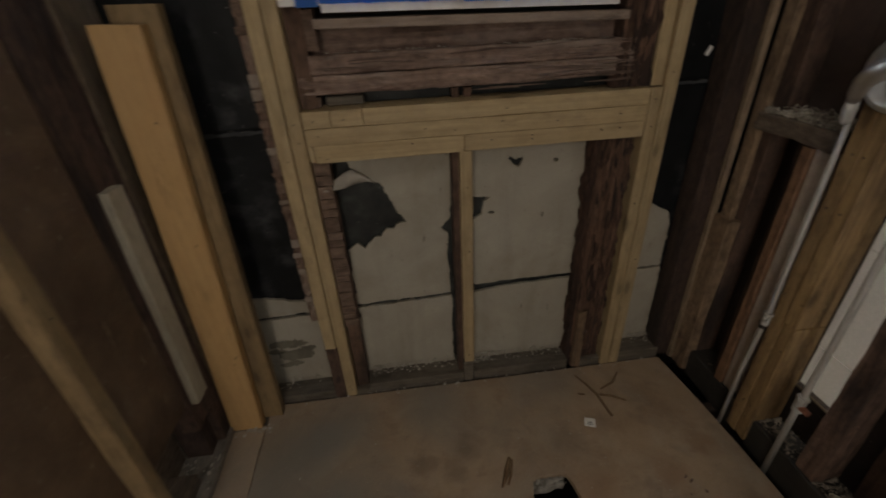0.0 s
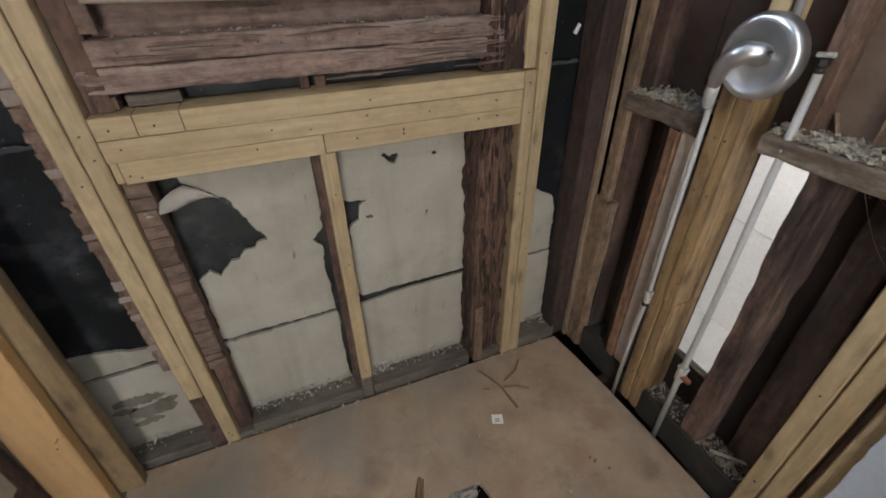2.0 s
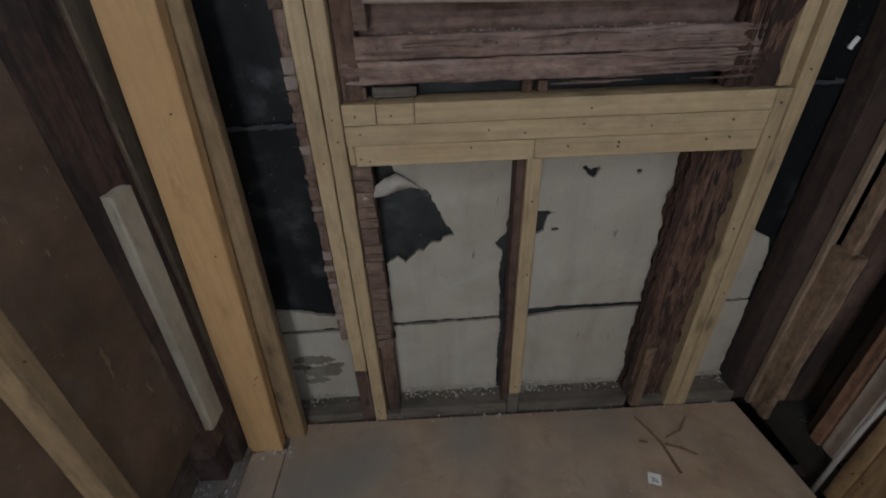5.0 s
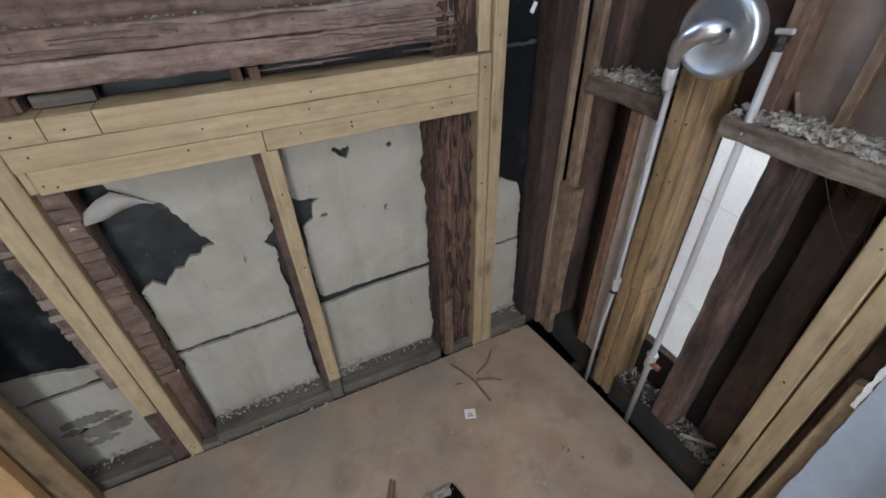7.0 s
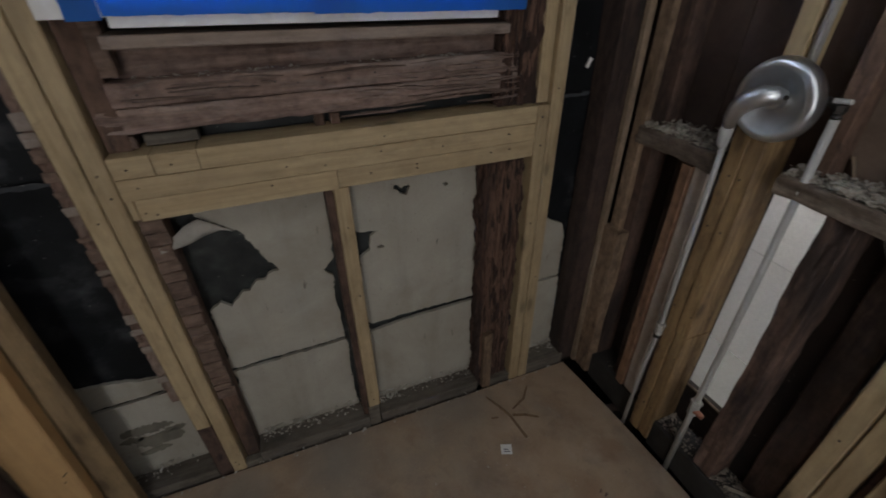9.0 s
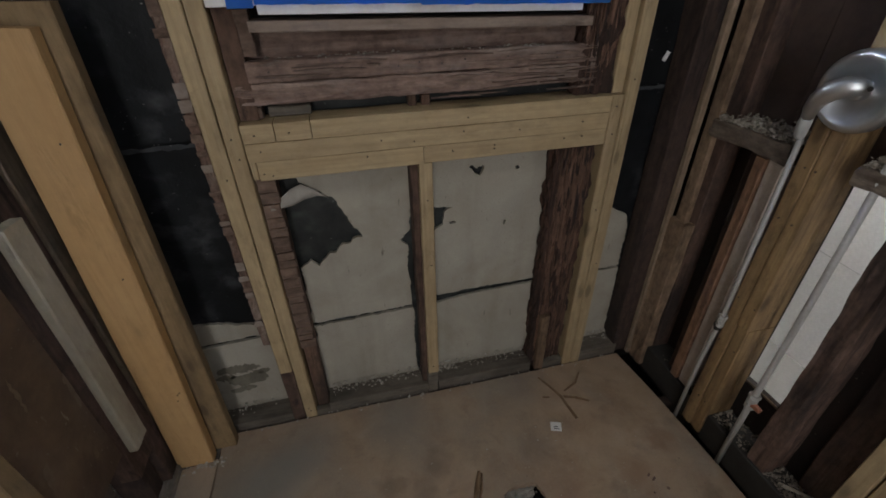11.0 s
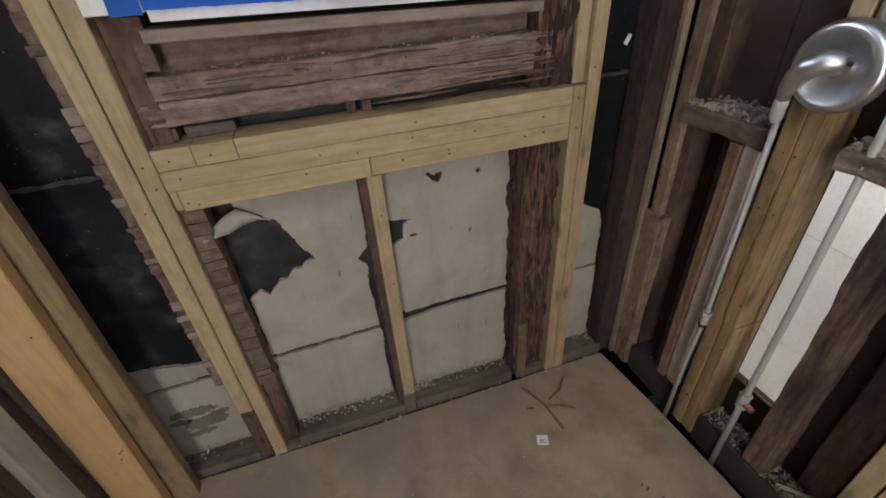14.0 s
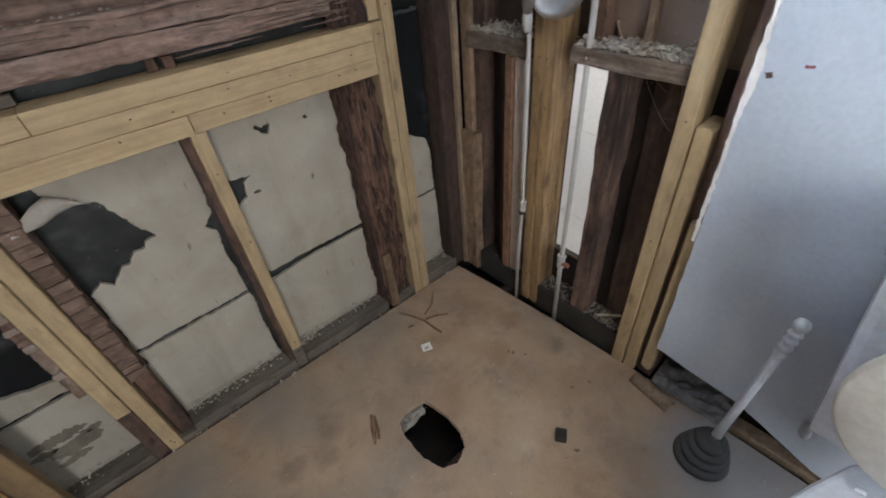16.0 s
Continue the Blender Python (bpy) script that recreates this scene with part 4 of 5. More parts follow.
def tape(name, x0, x1, z0, z1, y, seed):
    bm = bmesh.new()
    along_x = x1 - x0 > z1 - z0
    m = 40
    cols = []
    for i in range(m + 1):
        t = i / m
        j = 0.0022 * noise.noise(Vector((i * 0.5, seed, 0)))
        k = 0.0022 * noise.noise(Vector((i * 0.45, seed, 5)))
        w = y - 0.0015 - 0.0015 * abs(noise.noise(Vector((i * 0.9, seed, 9))))
        if along_x:
            cols.append((bm.verts.new((x0 + (x1 - x0) * t, w, z0 + j)), bm.verts.new((x0 + (x1 - x0) * t, w - 0.001, (z0 + z1) / 2)), bm.verts.new((x0 + (x1 - x0) * t, w, z1 + k))))
        else:
            cols.append((bm.verts.new((x0 + j, w, z0 + (z1 - z0) * t)), bm.verts.new(((x0 + x1) / 2, w - 0.001, z0 + (z1 - z0) * t)), bm.verts.new((x1 + k, w, z0 + (z1 - z0) * t))))
    for a, b in zip(cols, cols[1:]):
        bm.faces.new((a[0], a[1], b[1], b[0]))
        bm.faces.new((a[1], a[2], b[2], b[1]))
    o = part(name, bm, tape_m, window, "blue masking tape")
    o.modifiers.new("thick", "SOLIDIFY").thickness = 0.0008
    return o


tape("tape", 0.046, 0.097, 1.322, 2.15, -0.034, 1)
tape("tape", 0.830, 0.882, 1.310, 2.15, -0.034, 2)
tilt(tape("tape", 0.100, 0.520, 1.328, 1.380, -0.036, 3))
tilt(tape("tape", 0.440, 0.898, 1.325, 1.375, -0.0385, 6))
tape("tape", 0.10, 0.84, 2.1, 2.15, -0.036, 4)
tagged(part("backdrop", box(-2.5, 3.5, 1.6, 1.65, -0.5, 2.6), out_glow), "bright overcast sky outside the window", "sky", kind="structure")

# ---- right wall ----
right = empty("wall_east", "stripped stud wall with exposed pipes and rubble on the blocking", kind="structure")
SY0, SY1, SZ0, SZ1 = -0.575, -0.400, 0.252, 0.938
def back_boards(name, edges, z0, z1, mat, x=1.402):
    """Upright boards side by side, from one y edge to the next."""
    for k, (a, b) in enumerate(zip(edges, edges[1:])):
        part(name, box(x + 0.002 * (k % 2), x + 0.016, a + 0.0015, b - 0.0015, z0, z1, 0.0015), mat, right)


back_boards("back_board", [-3.2, -0.932, -0.78, -0.62, -0.45], 0.990, 2.4, boards_m)
# darker copy of the same boards, with the corner bay's shade in its colour
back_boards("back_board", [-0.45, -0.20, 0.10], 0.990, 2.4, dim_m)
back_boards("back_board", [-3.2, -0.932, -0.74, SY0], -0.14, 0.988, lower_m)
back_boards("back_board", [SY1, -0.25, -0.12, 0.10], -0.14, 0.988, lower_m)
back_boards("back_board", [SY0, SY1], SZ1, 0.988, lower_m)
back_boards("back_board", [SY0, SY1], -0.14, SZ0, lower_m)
stud("corner_batten", 1.282, 1.302, -0.010, 0.010, 0.0, 2.38, tan_z, right, amp=0.002)
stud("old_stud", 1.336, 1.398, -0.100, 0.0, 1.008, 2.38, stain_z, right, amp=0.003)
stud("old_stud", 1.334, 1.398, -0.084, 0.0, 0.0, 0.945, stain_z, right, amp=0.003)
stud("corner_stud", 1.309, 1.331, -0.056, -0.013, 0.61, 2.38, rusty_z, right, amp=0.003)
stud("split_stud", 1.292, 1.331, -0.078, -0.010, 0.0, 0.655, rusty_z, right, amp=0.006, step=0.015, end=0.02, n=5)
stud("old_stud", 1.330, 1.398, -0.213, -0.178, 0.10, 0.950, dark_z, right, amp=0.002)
stud("old_stud", 1.306, 1.398, -0.246, -0.214, 0.10, 0.950, orange_z, right, amp=0.002)
stud("pale_board", 1.314, 1.398, -0.292, -0.249, 0.10, 0.950, cream_strip, right, amp=0.002)
for a, b, z0, z1, x0 in ((-0.367, -0.328, 0.0, 1.09, 1.300), (-0.406, -0.369, 0.0, 0.478, 1.302), (-0.406, -0.3685, 0.482, 1.09, 1.299)):
    o = stud("centre_stud", x0, 1.398, a, b, z0, z1, centre_z, right, amp=0.003, step=0.03, end=0.004)
    for zz in (0.14, 0.39, 0.56, 0.83, 0.97):
        if z0 < zz < z1:
            nail(o, x0 - 0.001, (a + b) / 2 + 0.01 * math.sin(zz * 40 + a * 90), zz, "x")
stud("upper_stud", 1.330, 1.398, -0.386, -0.346, 1.092, 2.38, new_z, right)
stud("old_stud", 1.312, 1.398, -0.618, -0.562, 0.10, 0.968, bay_z, right, amp=0.006, step=0.015, n=5, freq=40)
stud("old_stud", 1.350, 1.398, -0.512, -0.472, 1.02, 2.38, old_z, right, amp=0.003)
stud("batten", 1.376, 1.400, -0.626, -0.604, 1.02, 2.38, batten_z, right)
part("loose_board", beam((1.388, -0.708, 0.10), (1.386, -0.698, 0.93), 0.078, 0.016, (0, 1, 0), 0.004, 0.02, 0.004, n=4, seed=6, end=0.03), dim_z, right)
o = stud("new_stud", 1.290, 1.380, -0.808, -0.768, 0.0, 2.38, new_z, right)
for zz in (0.2, 0.55, 0.9, 1.15):
    nail(o, 1.289, -0.79, zz, "x")
stud("new_stud", 1.297, 1.384, -0.852, -0.812, 0.0, 0.888, new_z, right, end=0.006)
stud("old_stud", 1.312, 1.398, -0.905, -0.856, 0.0, 2.38, old_z, right)
stud("batten", 1.286, 1.309, -0.905, -0.872, 0.06, 0.655, new_z, right, end=0.01)
rail("blocking", 1.302, 1.400, -0.302, -0.046, 0.954, 1.004, grey_y, right, "y", amp=0.008, step=0.012, n=6, freq=40, end=0.016, label="grey weathered blocking")
rail("blocking", 1.302, 1.400, -0.766, -0.452, 0.970, 1.012, grey_y, right, "y", amp=0.006, step=0.012, n=6, freq=40, end=0.012, label="grey weathered blocking")
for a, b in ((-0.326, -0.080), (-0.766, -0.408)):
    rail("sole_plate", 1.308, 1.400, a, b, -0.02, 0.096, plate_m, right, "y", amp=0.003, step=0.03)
rail("slot_sill", 1.398, 1.416, SY0, SY1, SZ0 - 0.012, SZ0 - 0.001, grey_y, right, "y", amp=0.002)
dry = [(-0.905, 0.192), (-1.03, 0.178), (-1.145, 0.170), (-1.25, 0.13), (-1.36, 0.088), (-3.19, 0.01), (-3.19, 2.395), (-0.895, 2.395), (-0.892, 1.0), (-0.900, 0.66)]
part("drywall", sheet(ragged(dry, 0.03, 0.0016, 9), [], lambda u, v, d: (1.272 + d, u, v), 0.013), white_paint, right, "white painted drywall with a torn edge")
part("drywall_edge", sheet(ragged([(-0.890, 0.62), (-0.899, 0.62), (-0.897, 0.95), (-0.905, 1.04), (-0.896, 1.08), (-0.897, 2.38), (-0.888, 2.38), (-0.886, 1.3), (-0.887, 1.05)], 0.012, 0.002, 10), [], lambda u, v, d: (1.268 + d, u, v), 0.003), casing_m, right)
rail("skirting_remnant", 1.322, 1.372, -1.42, -1.165, -0.03, 0.004, tan_z, right, "y", amp=0.003)

# room next door, seen through the slots
nextr = empty("wall_next_room", "bright cream room behind the stud wall", kind="structure")
for name, a in (("far_wall", (2.05, 2.09, -1.4, 0.6, -0.1, 2.42)), ("floor_next", (1.42, 2.05, -1.4, 0.6, -0.12, -0.1)), ("ceiling_next", (1.42, 2.05, -1.4, 0.6, 2.4, 2.42)), ("end_wall", (1.42, 2.09, 0.6, 0.64, -0.12, 2.42)), ("side_wall", (1.36, 1.42, 0.232, 0.64, -0.12, 2.42)), ("end_wall", (1.42, 2.09, -1.44, -1.4, -0.12, 2.42))):
    part(name, box(*a), next_floor if name == "floor_next" else next_wall, nextr)

# ---- left wall ----
left = empty("wall_west", "brown hardboard seen between old studs", kind="structure")
part("hardboard", box(-0.474, -0.452, -3.2, -0.150, 0.318, 2.4, 0.001), hardboard, left)
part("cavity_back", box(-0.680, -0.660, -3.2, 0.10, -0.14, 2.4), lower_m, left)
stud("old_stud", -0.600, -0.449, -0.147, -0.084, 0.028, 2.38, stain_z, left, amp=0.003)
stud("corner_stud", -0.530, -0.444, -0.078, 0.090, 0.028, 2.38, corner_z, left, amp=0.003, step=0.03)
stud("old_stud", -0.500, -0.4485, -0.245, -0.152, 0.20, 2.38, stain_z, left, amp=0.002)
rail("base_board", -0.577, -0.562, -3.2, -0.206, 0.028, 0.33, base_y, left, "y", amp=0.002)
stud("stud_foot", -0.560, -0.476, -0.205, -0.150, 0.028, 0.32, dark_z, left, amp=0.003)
rail("cavity_block", -0.58, -0.478, -0.50, -0.30, 0.028, 0.07, grey_y, left, "y", amp=0.003)
part("pale_board", beam((-0.436, -0.194, 0.30), (-0.436, -0.166, 0.972), 0.068, 0.024, (0, 1, 0), 0.003, 0.03, 0.002, n=3, seed=4, end=0.004), strip_z, left, "pale grey board nailed to an old stud")
for y, z, h, w, k in ((-0.250, 0.590, 0.060, 0.012, 1), (-0.300, 0.420, 0.018, 0.012, 2), (-0.225, 0.455, 0.030, 0.005, 3), (-0.360, 0.700, 0.045, 0.006, 4), (-0.420, 0.520, 0.030, 0.016, 5)):
    part("scuff", sheet(ragged([(y - w, z - h), (y + w * 0.2, z - h * 0.7), (y + w, z + h), (y - w * 0.4, z + h * 0.6)], 0.009, 0.004, 60 + k), [], lambda u, v, d: (-0.4512 + d, u, v), 0.0006), scuff_m, left)
o = stud("near_batten", -0.450, -0.404, -0.536, -0.497, 0.0, 2.38, dull_z, left, amp=0.003, step=0.03)
nail(o, -0.403, -0.515, 0.86, "x")
rail("sole_plate", -0.655, -0.442, -3.2, -0.002, -0.02, 0.026, plate_y, left, "y", amp=0.002, step=0.05)
part("wall_south", box(-0.70, 1.50, -3.26, -3.2, -0.1, 2.42), white_paint)
tagged(bpy.data.objects["wall_south"], "plain white wall", kind="structure")
part("ceiling", box(-0.70, 1.42, -3.2, 0.116, 2.40, 2.42), white_paint)
tagged(bpy.data.objects["ceiling"], "plain white ceiling", kind="structure")

# two boards that stand in the corner
def leaning(label, p0, p1, w, d, mat, seed):
    th = empty("leaning_board", label, "board", group="boards standing in the corner")
    part("plank", beam(p0, p1, w, d, (1, 0, 0), 0.003, 0.06, 0.001, 18, 5, seed), mat, th)
    return th


b1 = leaning("orange pine board standing upright in the corner", (-0.396, -0.080, 0.003), (-0.331, -0.074, 1.308), 0.110, 0.038, post_z, 3)
for x, z in ((-0.316, 1.10), (-0.330, 0.766), (-0.345, 0.345), (-0.338, 0.352), (-0.352, 0.32)):
    nail(b1, x, -0.099 + 0.004 * z, z)
leaning("dull pine board standing behind another board", (-0.330, -0.034, 0.003), (-0.302, -0.030, 1.345), 0.108, 0.038, dull_z, 5)

# ---- plumbing ----
valve = empty("shower_valve", "chrome shower valve with a round trim plate and lever", "shower valve")
VY, VZ, VX = -0.400, 1.156, 1.300
vm = Matrix.Translation((VX, VY, VZ)) @ Matrix.Rotation(radians(-90), 4, "Y")
part("trim_plate", lathe([(0.0, 0.012), (0.022, 0.012), (0.034, 0.014), (0.048, 0.020), (0.058, 0.028), (0.066, 0.034), (0.074, 0.035), (0.080, 0.030), (0.083, 0.020), (0.083, 0.006), (0.080, 0.0), (0.0, 0.0)], 48, vm), chrome, valve, "chrome trim plate", smooth=True)
part("stem", lathe([(0.017, 0.010), (0.017, 0.030), (0.014, 0.036), (0.0, 0.036)], 24, vm), chrome, valve, smooth=True)
part("lever", tube([(1.276, VY - 0.020, VZ + 0.012), (1.264, VY - 0.008, VZ + 0.013), (1.252, VY + 0.010, VZ + 0.010), (1.245, VY + 0.030, VZ - 0.002), (1.244, VY + 0.046, VZ - 0.022), (1.248, VY + 0.056, VZ - 0.046), (1.254, VY + 0.060, VZ - 0.066)], [0.011, 0.018, 0.022, 0.022, 0.019, 0.015, 0.012], 20), chrome, valve, "curved chrome lever", smooth=True)
part("lever_tip", tube([(1.253, VY + 0.059, VZ - 0.058), (1.258, VY + 0.064, VZ - 0.082), (1.263, VY + 0.067, VZ - 0.108), (1.265, VY + 0.068, VZ - 0.116)], [0.0125, 0.0135, 0.012, 0.008], 18), tip_m, valve, "cloudy plastic lever tip", smooth=True)
part("screw", lathe([(0.004, 0.0), (0.005, 0.004), (0.0, 0.006)], 12, Matrix.Translation((1.263, VY - 0.030, VZ + 0.014)) @ Matrix.Rotation(radians(-90), 4, "Y")), steel, valve)


def pipe(label, pts, r, joints, mat=pipe_m):
    th = empty("water_pipe", label, "pipe", group="water pipes")
    part("tube", tube(pts, r), mat, th, smooth=True)
    for x, y, z, rr, h, m in joints:
        fit_ob = part("fitting", lathe([(rr * 0.8, -h / 2), (rr, -h / 2 + 0.003), (rr, -0.004), (rr * 0.82, -0.002), (rr * 0.82, 0.002), (rr, 0.004), (rr, h / 2 - 0.003), (rr * 0.8, h / 2)], 20, Matrix.Translation((x, y, z))), m, th, smooth=False)
        part("nut", lathe([(rr * 1.12, -0.006), (rr * 1.18, -0.004), (rr * 1.18, 0.004), (rr * 1.12, 0.006)], 6, Matrix.Translation((x, y, z + h / 2 + 0.006))), m, fit_ob)
    return th


pipe("whitish supply pipe with a union, in front of a stud", [(1.290, -0.312, -0.10), (1.290, -0.316, 0.28), (1.288, -0.327, 0.45), (1.287, -0.326, 0.60), (1.286, -0.322, 1.07)], 0.0067, [(1.288, -0.327, 0.455, 0.012, 0.034, pipe_m), (1.288, -0.325, 0.43, 0.0105, 0.012, steel)])
p = pipe("whitish supply pipe with a copper union near the floor", [(1.305, -0.502, -0.10), (1.305, -0.502, 0.28), (1.310, -0.502, 0.60), (1.314, -0.498, 1.14)], 0.0084, [(1.306, -0.502, 0.285, 0.014, 0.046, pipe_m), (1.314, -0.498, 1.148, 0.0100, 0.014, steel)])
part("stop_valve", tube([(1.304, -0.510, 0.285), (1.304, -0.535, 0.285)], [0.010, 0.008]), copper, p, "reddish copper stub")
part("elbow", tube([(1.314, -0.498, 1.160), (1.320, -0.46, 1.172)], 0.007), steel, p)
part("tee", tube([(1.312, -0.485, 1.172), (1.308, -0.515, 1.176)], 0.005), pipe_m, p)
pipe("whitish shower riser pipe above the valve", [(1.335, -0.402, 1.17), (1.338, -0.405, 2.1)], 0.0088, [])

# ---- rubble ----
chips("rubble", 1800, lambda r: (r.uniform(1.308, 1.396), r.uniform(-0.296, -0.055), 1.004 + abs(r.gauss(0, 0.008))), 0.0066, chip_m, 1, "plaster and wood rubble on weathered blocking", widths=MIXED)
chips("rubble", 3200, lambda r: (r.uniform(1.312, 1.396), r.uniform(-0.762, -0.455), 1.012 + abs(r.gauss(0, 0.007))), 0.0062, chip_m, 2, "plaster and wood rubble on weathered blocking", widths=MIXED)
chips("rubble", 260, lambda r: (r.uniform(1.325, 1.396), max(-0.32, min(-0.09, r.gauss(-0.25, 0.045))), 0.096 + abs(r.gauss(0, 0.002))), 0.0065, rubble_m, 3, "rubble on the sole plate between studs")
chips("rubble", 300, lambda r: (r.uniform(1.320, 1.396), max(-0.56, min(-0.415, r.gauss(-0.46, 0.05))), 0.096 + abs(r.gauss(0, 0.002))), 0.0065, rubble_m, 4, "rubble on the sole plate between studs")
chips("rubble", 420, lambda r: (r.uniform(1.318, 1.396), max(-0.762, min(-0.622, r.gauss(-0.70, 0.045))), 0.096 + abs(r.gauss(0, 0.005))), 0.008, rubble_m, 5, "rubble on the sole plate between studs")


def ledge(x0, x1, z, n, seed, heap=None):
    def spot(r):
        x = r.gauss(heap, 0.035) if heap and r.random() < 0.45 else r.uniform(x0, x1)
        x = min(max(x, x0), x1)
        y = min(max(0.083 - abs(r.gauss(0, 0.014)), 0.012), 0.083)
        return x, y, z + max(0.0, (y - 0.058)) * 0.9
    chips("crumbs", n, spot, 0.0058, pale_chip, seed, "pale plaster crumbs along a sole plate")


ledge(0.06, 0.418, 0.041, 330, 11)
ledge(0.466, 0.84, 0.041, 420, 12, 0.49)
ledge(1.066, 1.215, 0.046, 150, 13, 1.19)
ledge(-0.33, -0.14, 0.031, 90, 14, -0.25)
chips("crumbs", 160, lambda r: (r.uniform(0.07, 0.9), r.uniform(0.034, 0.07), 1.213), 0.006, pale_chip, 15, "pale crumbs on the old sill")
chips("crumbs", 90, lambda r: (r.uniform(-0.33, 1.2), r.gauss(-0.004, 0.008), 0.0), 0.006, pale_chip, 16, "pale crumbs along the floor edge")
chips("crumbs", 150, lambda r: (r.uniform(-0.62, -0.45), r.uniform(-0.40, -0.03), 0.026), 0.010, pale_chip, 17, "pale crumbs on the sole plate")
chips("crumbs", 70, lambda r: (r.uniform(-0.43, -0.30), r.gauss(-0.105, 0.010), 0.002), 0.009, pale_chip, 18, "pale crumbs round the board's foot")
chips("crumbs", 170, lambda r: (r.uniform(-0.25, 1.22), r.uniform(-1.3, -0.02), 0.0), 0.0038, pale_chip, 19, "fine crumbs scattered on plywood")
chips("crumbs", 46, lambda r: (r.uniform(0.560, 0.672), r.gauss(-0.442, 0.006), -0.016), 0.014, mortar, 20, "broken mortar at the edge of the drain hole")
rail("hole_rim", 0.562, 0.664, -0.452, -0.428, -0.045, -0.012, mortar, floor, amp=0.013, step=0.006, n=7, freq=90)


pts = [(0.632 + 0.078 * math.cos(a), -0.598 + 0.074 * math.sin(a), -0.030) for a in (radians(185 + 9 * k) for k in range(15))]
part("drain_collar", tube(pts, [0.003] + [0.0055] * 13 + [0.003], 10), cream_strip, floor, "pale broken drain collar", smooth=True)
chips("crumbs", 26, lambda r: (r.gauss(1.02, 0.05), r.gauss(-0.62, 0.09), 0.0), 0.0042, pale_chip, 21, "pale flakes scattered on plywood")
chips("crumbs", 22, lambda r: (r.uniform(0.85, 1.2), r.uniform(-0.9, -0.45), 0.0), 0.009, old_x, 23, "dark wood flakes scattered on plywood")
chips("crumbs", 50, lambda r: (r.uniform(1.12, 1.29), r.uniform(-1.36, -1.10), 0.0), 0.0042, pale_chip, 22, "pale flakes beside the plunger")


# ---- small things on the floor ----
def twig(label, pts, r):
    th = part("twig", tube(pts, [1.5 * q for q in r], 8), twig_m)
    return tagged(th, label, "twig", "twigs on the floor")


twig("thin dry brown twig on plywood", [(0.860, -0.045, 0.004), (0.885, -0.10, 0.006), (0.905, -0.15, 0.005), (0.918, -0.25, 0.004)], [0.0018, 0.0025, 0.003, 0.0035])
twig("thin dry brown twig on plywood", [(0.914, -0.155, 0.008), (0.955, -0.17, 0.009), (1.00, -0.195, 0.005)], [0.003, 0.003, 0.002])
twig("thin dry brown twig on plywood", [(0.930, -0.130, 0.006), (0.99, -0.105, 0.006), (1.03, -0.06, 0.004)], [0.002, 0.003, 0.002])
twig("short dry splinter on plywood", [(0.838, -0.135, 0.003), (0.862, -0.142, 0.003)], [0.002, 0.002])
twig("reddish splinter of wood on plywood", [(0.512, -0.352, 0.004), (0.492, -0.40, 0.005), (0.467, -0.446, 0.004)], [0.003, 0.006, 0.002])
twig("thin straw-coloured splinter on plywood", [(0.520, -0.36, 0.003), (0.503, -0.41, 0.004), (0.487, -0.44, 0.003)], [0.002, 0.003, 0.002])

label_ob = empty("paper_label", "small square white printed paper label on plywood", "label")
lm = pose(0.831, -0.262, 0.0, 0, 0, -20)
bm = box(-0.019, 0.019, -0.018, 0.018, 0.0005, 0.0014)
bm.transform(lm)
part("sheet", bm, casing_m, label_ob)
for k in range(2):
    bm = box(-0.009, 0.010 - 0.004 * (k % 2), -0.010 + 0.008 * k, -0.007 + 0.008 * k, 0.0016, 0.0020)
    bm.transform(lm)
    part("print_bar", bm, ink, label_ob)

bm = box(-0.017, 0.017, -0.017, 0.017, 0.0, 0.030, 0.004)
bm.transform(pose(0.912, -0.832, 0.0, 0, 0, 35))
tagged(part("black_block", bm, steel), "small black cube lying on plywood", "block")

def channel(p0, p1, r, thick, n=14):
    """A half tube that lies with its open side down."""
    p0, p1 = Vector(p0), Vector(p1)
    side = (p1 - p0).cross(Vector((0, 0, 1))).normalized()
    bm = bmesh.new()
    ends = [[bm.verts.new(p + side * (q * math.cos(math.pi * k / n)) + Vector((0, 0, q * 1.15 * math.sin(math.pi * k / n)))) for q in (r, r - thick) for k in range(n + 1)] for p in (p0, p1)]
    a, b = ends
    m = n + 1
    for k in range(n):
        bm.faces.new((a[k], a[k + 1], b[k + 1], b[k]))
        bm.faces.new((a[m + k], b[m + k], b[m + k + 1], a[m + k + 1]))
        bm.faces.new((a[k], a[m + k], a[m + k + 1], a[k + 1]))
        bm.faces.new((b[k], b[k + 1], b[m + k + 1], b[m + k]))
    for k in (0, n):
        bm.faces.new((a[k], b[k], b[m + k], a[m + k]))
    return bm


tagged(part("cardboard_offcut", channel((1.268, -0.872, 0.0), (1.244, -1.012, 0.0), 0.024, 0.003), tan_z, smooth=True), "curved tan offcut at the floor's edge", "offcut")


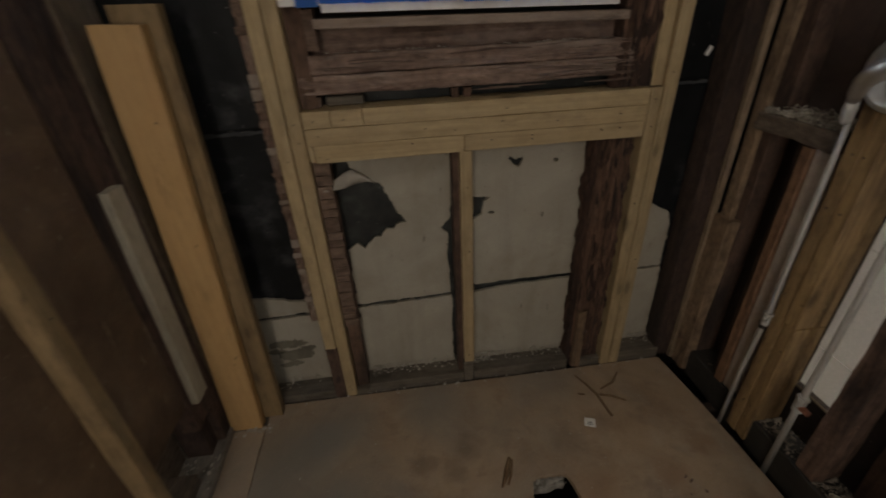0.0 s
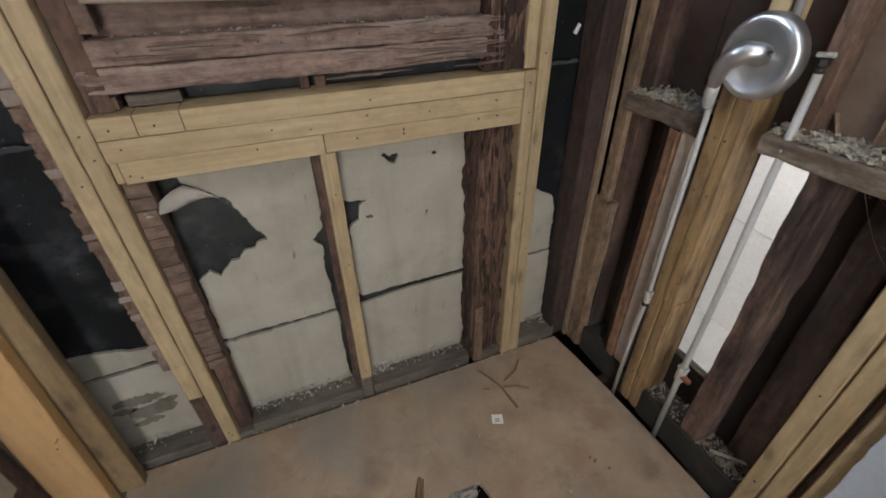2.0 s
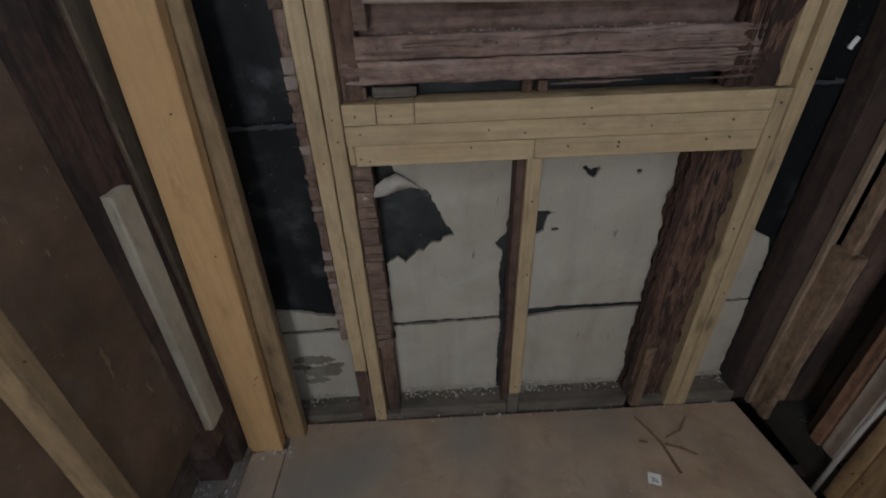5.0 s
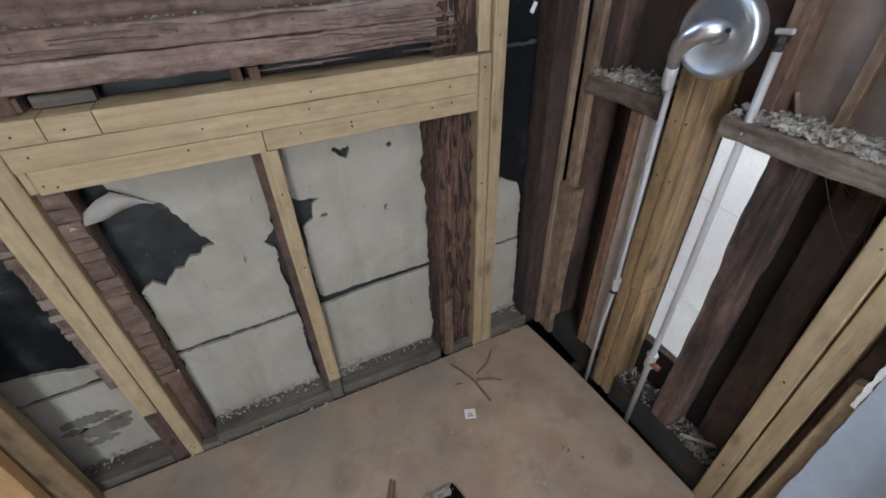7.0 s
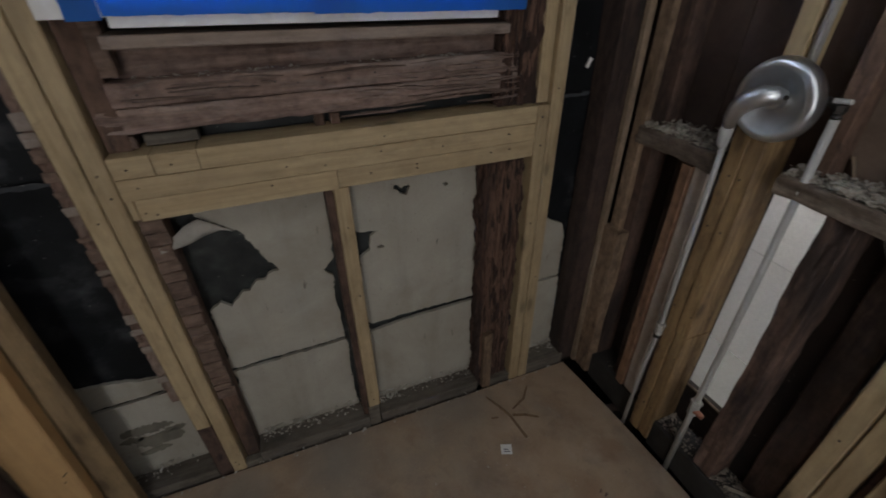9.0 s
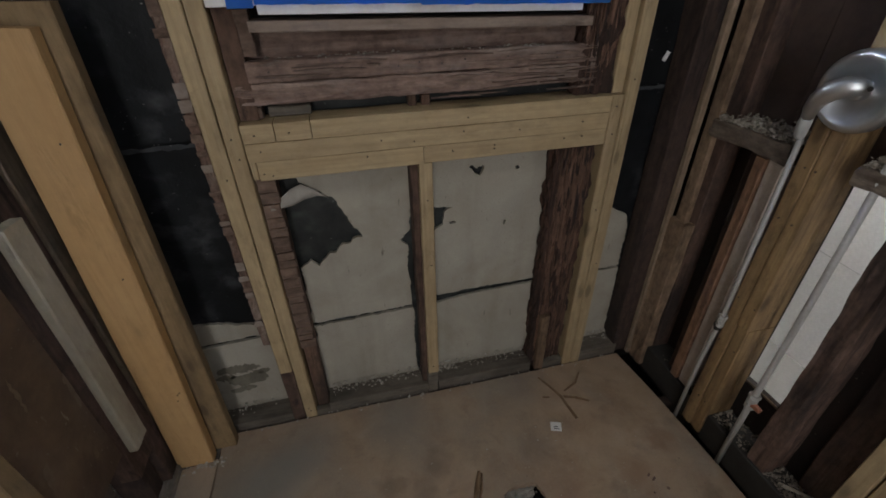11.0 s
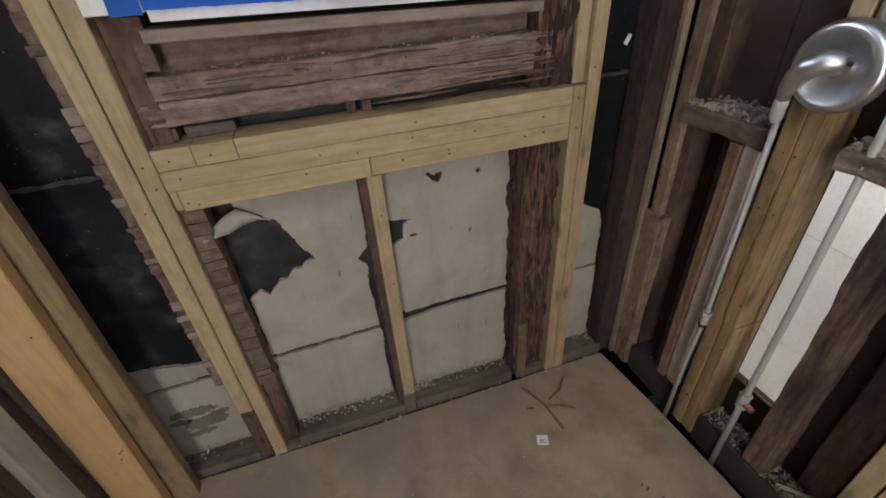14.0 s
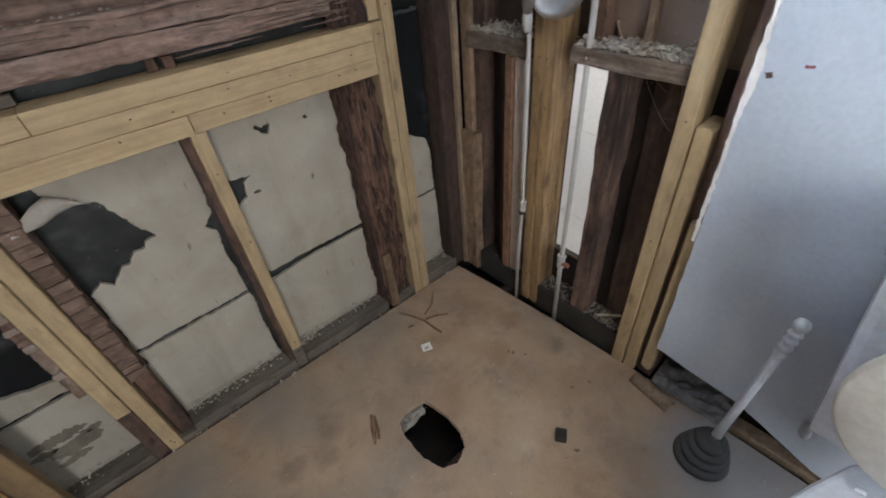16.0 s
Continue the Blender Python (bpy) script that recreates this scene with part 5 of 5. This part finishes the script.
def sheet_heap():
    bm = bmesh.new()
    nx, ny = 26, 18
    g = [[bm.verts.new((1.285 + 0.11 * j / ny, -0.92 - 0.25 * i / nx, 0.012 + 0.085 * (j / ny) ** 0.8 * (0.6 + 0.4 * noise.noise(Vector((i * 0.16, j * 0.2, 3)))) + 0.016 * noise.noise(Vector((i * 0.4, j * 0.35, 8))))) for j in range(ny + 1)] for i in range(nx + 1)]
    for i in range(nx):
        for j in range(ny):
            bm.faces.new((g[i][j], g[i + 1][j], g[i + 1][j + 1], g[i][j + 1]))
    o = part("crumpled_sheet", bm, cloth_m)
    o.modifiers.new("thick", "SOLIDIFY").thickness = 0.002
    tagged(o, "crumpled dark grey sheet in the gap below drywall", "sheet")


sheet_heap()
bm = box(-0.006, 0.006, -0.002, 0.002, -0.014, 0.014, 0.001)
bm.transform(pose(1.200, 0.094, 1.157, 0, 25, 0))
tagged(part("white_tag", bm, casing_m), "small white tag stuck to tar felt", "tag")
part("tear", sheet(ragged([(-0.908, 1.036), (-0.922, 1.040), (-0.926, 1.030), (-0.914, 1.026)], 0.005, 0.002, 4), [], lambda u, v, d: (1.271 - d, u, v), 0.001), dim_m, right, "small dark tear at the drywall's edge")
part("red_smear", sheet(ragged([(-0.966, 1.059), (-0.982, 1.060), (-0.982, 1.055), (-0.967, 1.054)], 0.004, 0.0014, 3), [], lambda u, v, d: (1.271 - d, u, v), 0.001), red_m, right)

# ---- plunger ----
pl = empty("plunger", "plunger with a grey rubber bellows cup and white handle", "plunger")
foot, tip = Vector((1.156, -1.146, 0.0)), Vector((1.172, -1.168, 0.60))
ax = (tip - foot).normalized()
pm = Matrix.Translation(foot) @ ax.to_track_quat("Z", "Y").to_matrix().to_4x4()
part("cup", lathe([(0.0, 0.004), (0.058, 0.003), (0.070, 0.008), (0.074, 0.018), (0.070, 0.028), (0.060, 0.034), (0.057, 0.037), (0.062, 0.042), (0.065, 0.050), (0.061, 0.058), (0.052, 0.063), (0.049, 0.066), (0.053, 0.071), (0.055, 0.078), (0.051, 0.086), (0.042, 0.090), (0.039, 0.093), (0.043, 0.099), (0.042, 0.108), (0.032, 0.116), (0.024, 0.122), (0.020, 0.134), (0.014, 0.138), (0.0, 0.138)], 40, pm), rubber, pl, "grey rubber bellows cup", smooth=True)
profile = [(0.0, 0.126), (0.0125, 0.126), (0.0125, 0.150), (0.0105, 0.20), (0.0105, 0.495)]
for k in range(4):
    z = 0.500 + 0.022 * k
    profile += [(0.0085, z), (0.0125, z + 0.005), (0.0145, z + 0.010), (0.0125, z + 0.016), (0.0085, z + 0.020)]
profile += [(0.0115, 0.590), (0.0150, 0.598), (0.0155, 0.605), (0.0125, 0.613), (0.006, 0.617), (0.0, 0.618)]
part("handle", lathe(profile, 24, pm), white_pl, pl, "white plastic handle with a ridged grip", smooth=True)


# ---- toilet ----
wc = empty("toilet", "white porcelain toilet with its cream lid raised", "toilet")
TY = -1.45


def oval(profile, cx, cy, n=40, squash=1.25, back=0.0):
    """Rings of (radius, height), longer along x, flattened at the back."""
    bm = bmesh.new()
    rings = []
    for r, z in profile:
        ring = []
        for k in range(n):
            a = 2 * math.pi * k / n
            x = r * math.cos(a) * squash
            ring.append(bm.verts.new((cx + min(x, 0.22) , cy + r * math.sin(a), z)))
        rings.append(ring)
    for a, b in zip(rings, rings[1:]):
        for k in range(n):
            bm.faces.new((a[k], a[(k + 1) % n], b[(k + 1) % n], b[k]))
    bm.faces.new(rings[0])
    bm.faces.new(rings[-1])
    return bm


part("bowl", oval([(0.11, 0.0), (0.115, 0.02), (0.10, 0.06), (0.10, 0.14), (0.13, 0.24), (0.17, 0.32), (0.188, 0.36), (0.19, 0.385), (0.182, 0.393), (0.150, 0.393), (0.135, 0.37), (0.10, 0.26), (0.05, 0.20)], 0.80, TY), porcelain, wc, smooth=True)
deck = [(0.90, TY - 0.168), (1.00, TY - 0.135), (1.10, TY - 0.095), (1.14, TY - 0.06), (1.14, TY + 0.06), (1.10, TY + 0.095), (1.00, TY + 0.135), (0.90, TY + 0.168)]
bm = sheet(deck, [], lambda u, v, d: (u, v, 0.396 - d), 0.12)
bmesh.ops.bevel(bm, geom=[e for e in bm.edges if len(e.link_faces) == 2 and e.calc_face_angle(0) > 0.5], offset=0.012, segments=3, affect="EDGES", profile=0.6)
part("bowl_deck", bm, porcelain, wc)
tank = box(1.075, 1.262, TY - 0.24, TY + 0.24, 0.40, 0.87, 0.02)
for v in tank.verts:
    k = (0.87 - v.co.z) / 0.47
    v.co.y = TY + (v.co.y - TY) * (1 - 0.26 * k)
    v.co.x = 1.262 + (v.co.x - 1.262) * (1 - 0.2 * k)
part("tank", tank, porcelain, wc)
part("tank_lid", box(1.062, 1.268, TY - 0.252, TY + 0.252, 0.872, 0.906, 0.010), porcelain, wc)
part("flush_lever", tube([(1.078, TY + 0.16, 0.74), (1.060, TY + 0.16, 0.74), (1.052, TY + 0.09, 0.735)], [0.009, 0.008, 0.007]), chrome, wc, smooth=True)
lid = oval([(0.19, 0.0), (0.197, 0.006), (0.197, 0.016), (0.188, 0.024), (0.10, 0.028)], 0, 0, 44, 1.12)
lid.transform(pose(1.012, TY, 0.66, 0, 84, 0))
lid_ob = part("lid", lid, cream, wc, "cream plastic lid, raised", smooth=True)
for y in (-0.07, 0.07):
    part("hinge", tube([(1.046, TY + y - 0.008, 0.405), (1.046, TY + y + 0.008, 0.402)], 0.006), porcelain, lid_ob)
part("supply_stop", tube([(1.27, -1.292, 0.245), (1.235, -1.292, 0.247), (1.225, -1.292, 0.25), (1.222, -1.292, 0.30), (1.20, TY + 0.14, 0.37)], [0.012, 0.014, 0.010, 0.006, 0.006]), chrome, wc, "metal supply stop and hose", smooth=True)


# ---- loose splinters and scraps ----
def splinter(label, p0, p1, w, d, mat, seed):
    o = part("splinter", beam(p0, p1, w, d, (0.3, 0.5, 0.8), 0.0008, 0.006, 0.0016, 90, 3, seed, 2, 0.006), mat)
    return tagged(o, label, "wood splinter", "splinters among the rubble")


splinter("pale splintered wood scrap standing in the rubble", (1.386, -0.548, 1.012), (1.394, -0.520, 1.062), 0.018, 0.004, tan_z, 3)
splinter("brown wood splinter lying across the rubble", (1.330, -0.640, 1.020), (1.372, -0.700, 1.022), 0.006, 0.004, old_x, 5)
splinter("brown wood splinter on the sole plate", (1.330, -0.655, 0.104), (1.385, -0.735, 0.118), 0.010, 0.004, strip_z, 7)
splinter("pale wood splinter on the sole plate", (1.335, -0.735, 0.108), (1.378, -0.680, 0.110), 0.006, 0.004, tan_z, 9)
splinter("brown wood splinter on the blocking", (1.322, -0.115, 1.010), (1.366, -0.165, 1.014), 0.007, 0.004, old_x, 11)


def cobweb():
    """Dusty threads that hang between the stud and the boards behind it."""
    rnd = random.Random(14)
    bm = bmesh.new()
    for _ in range(7):
        a = Vector((1.39, -0.765 + rnd.uniform(0, 0.02), rnd.uniform(0.78, 0.96)))
        b = Vector((rnd.uniform(1.33, 1.39), rnd.uniform(-0.74, -0.63), 0.968 if rnd.random() < 0.6 else rnd.uniform(0.80, 0.95)))
        pts = [a.lerp(b, k / 8) - Vector((0, 0, 0.02 * math.sin(math.pi * k / 8))) for k in range(9)]
        t = tube(pts, 0.0003, 4)
        me = bpy.data.meshes.new("thread")
        t.to_mesh(me)
        t.free()
        bm.from_mesh(me)
        bpy.data.meshes.remove(me)
    o = part("cobweb", bm, paper_m)
    tagged(o, "dusty grey cobweb in a dark stud bay", "cobweb", kind="stuff")


cobweb()

for z0, z1 in ((0.36, 0.42),):
    part("joint", tube([(2.049, -1.2, z0), (2.049, 0.4, z1)], 0.0013, 6), joint_grey, nextr)
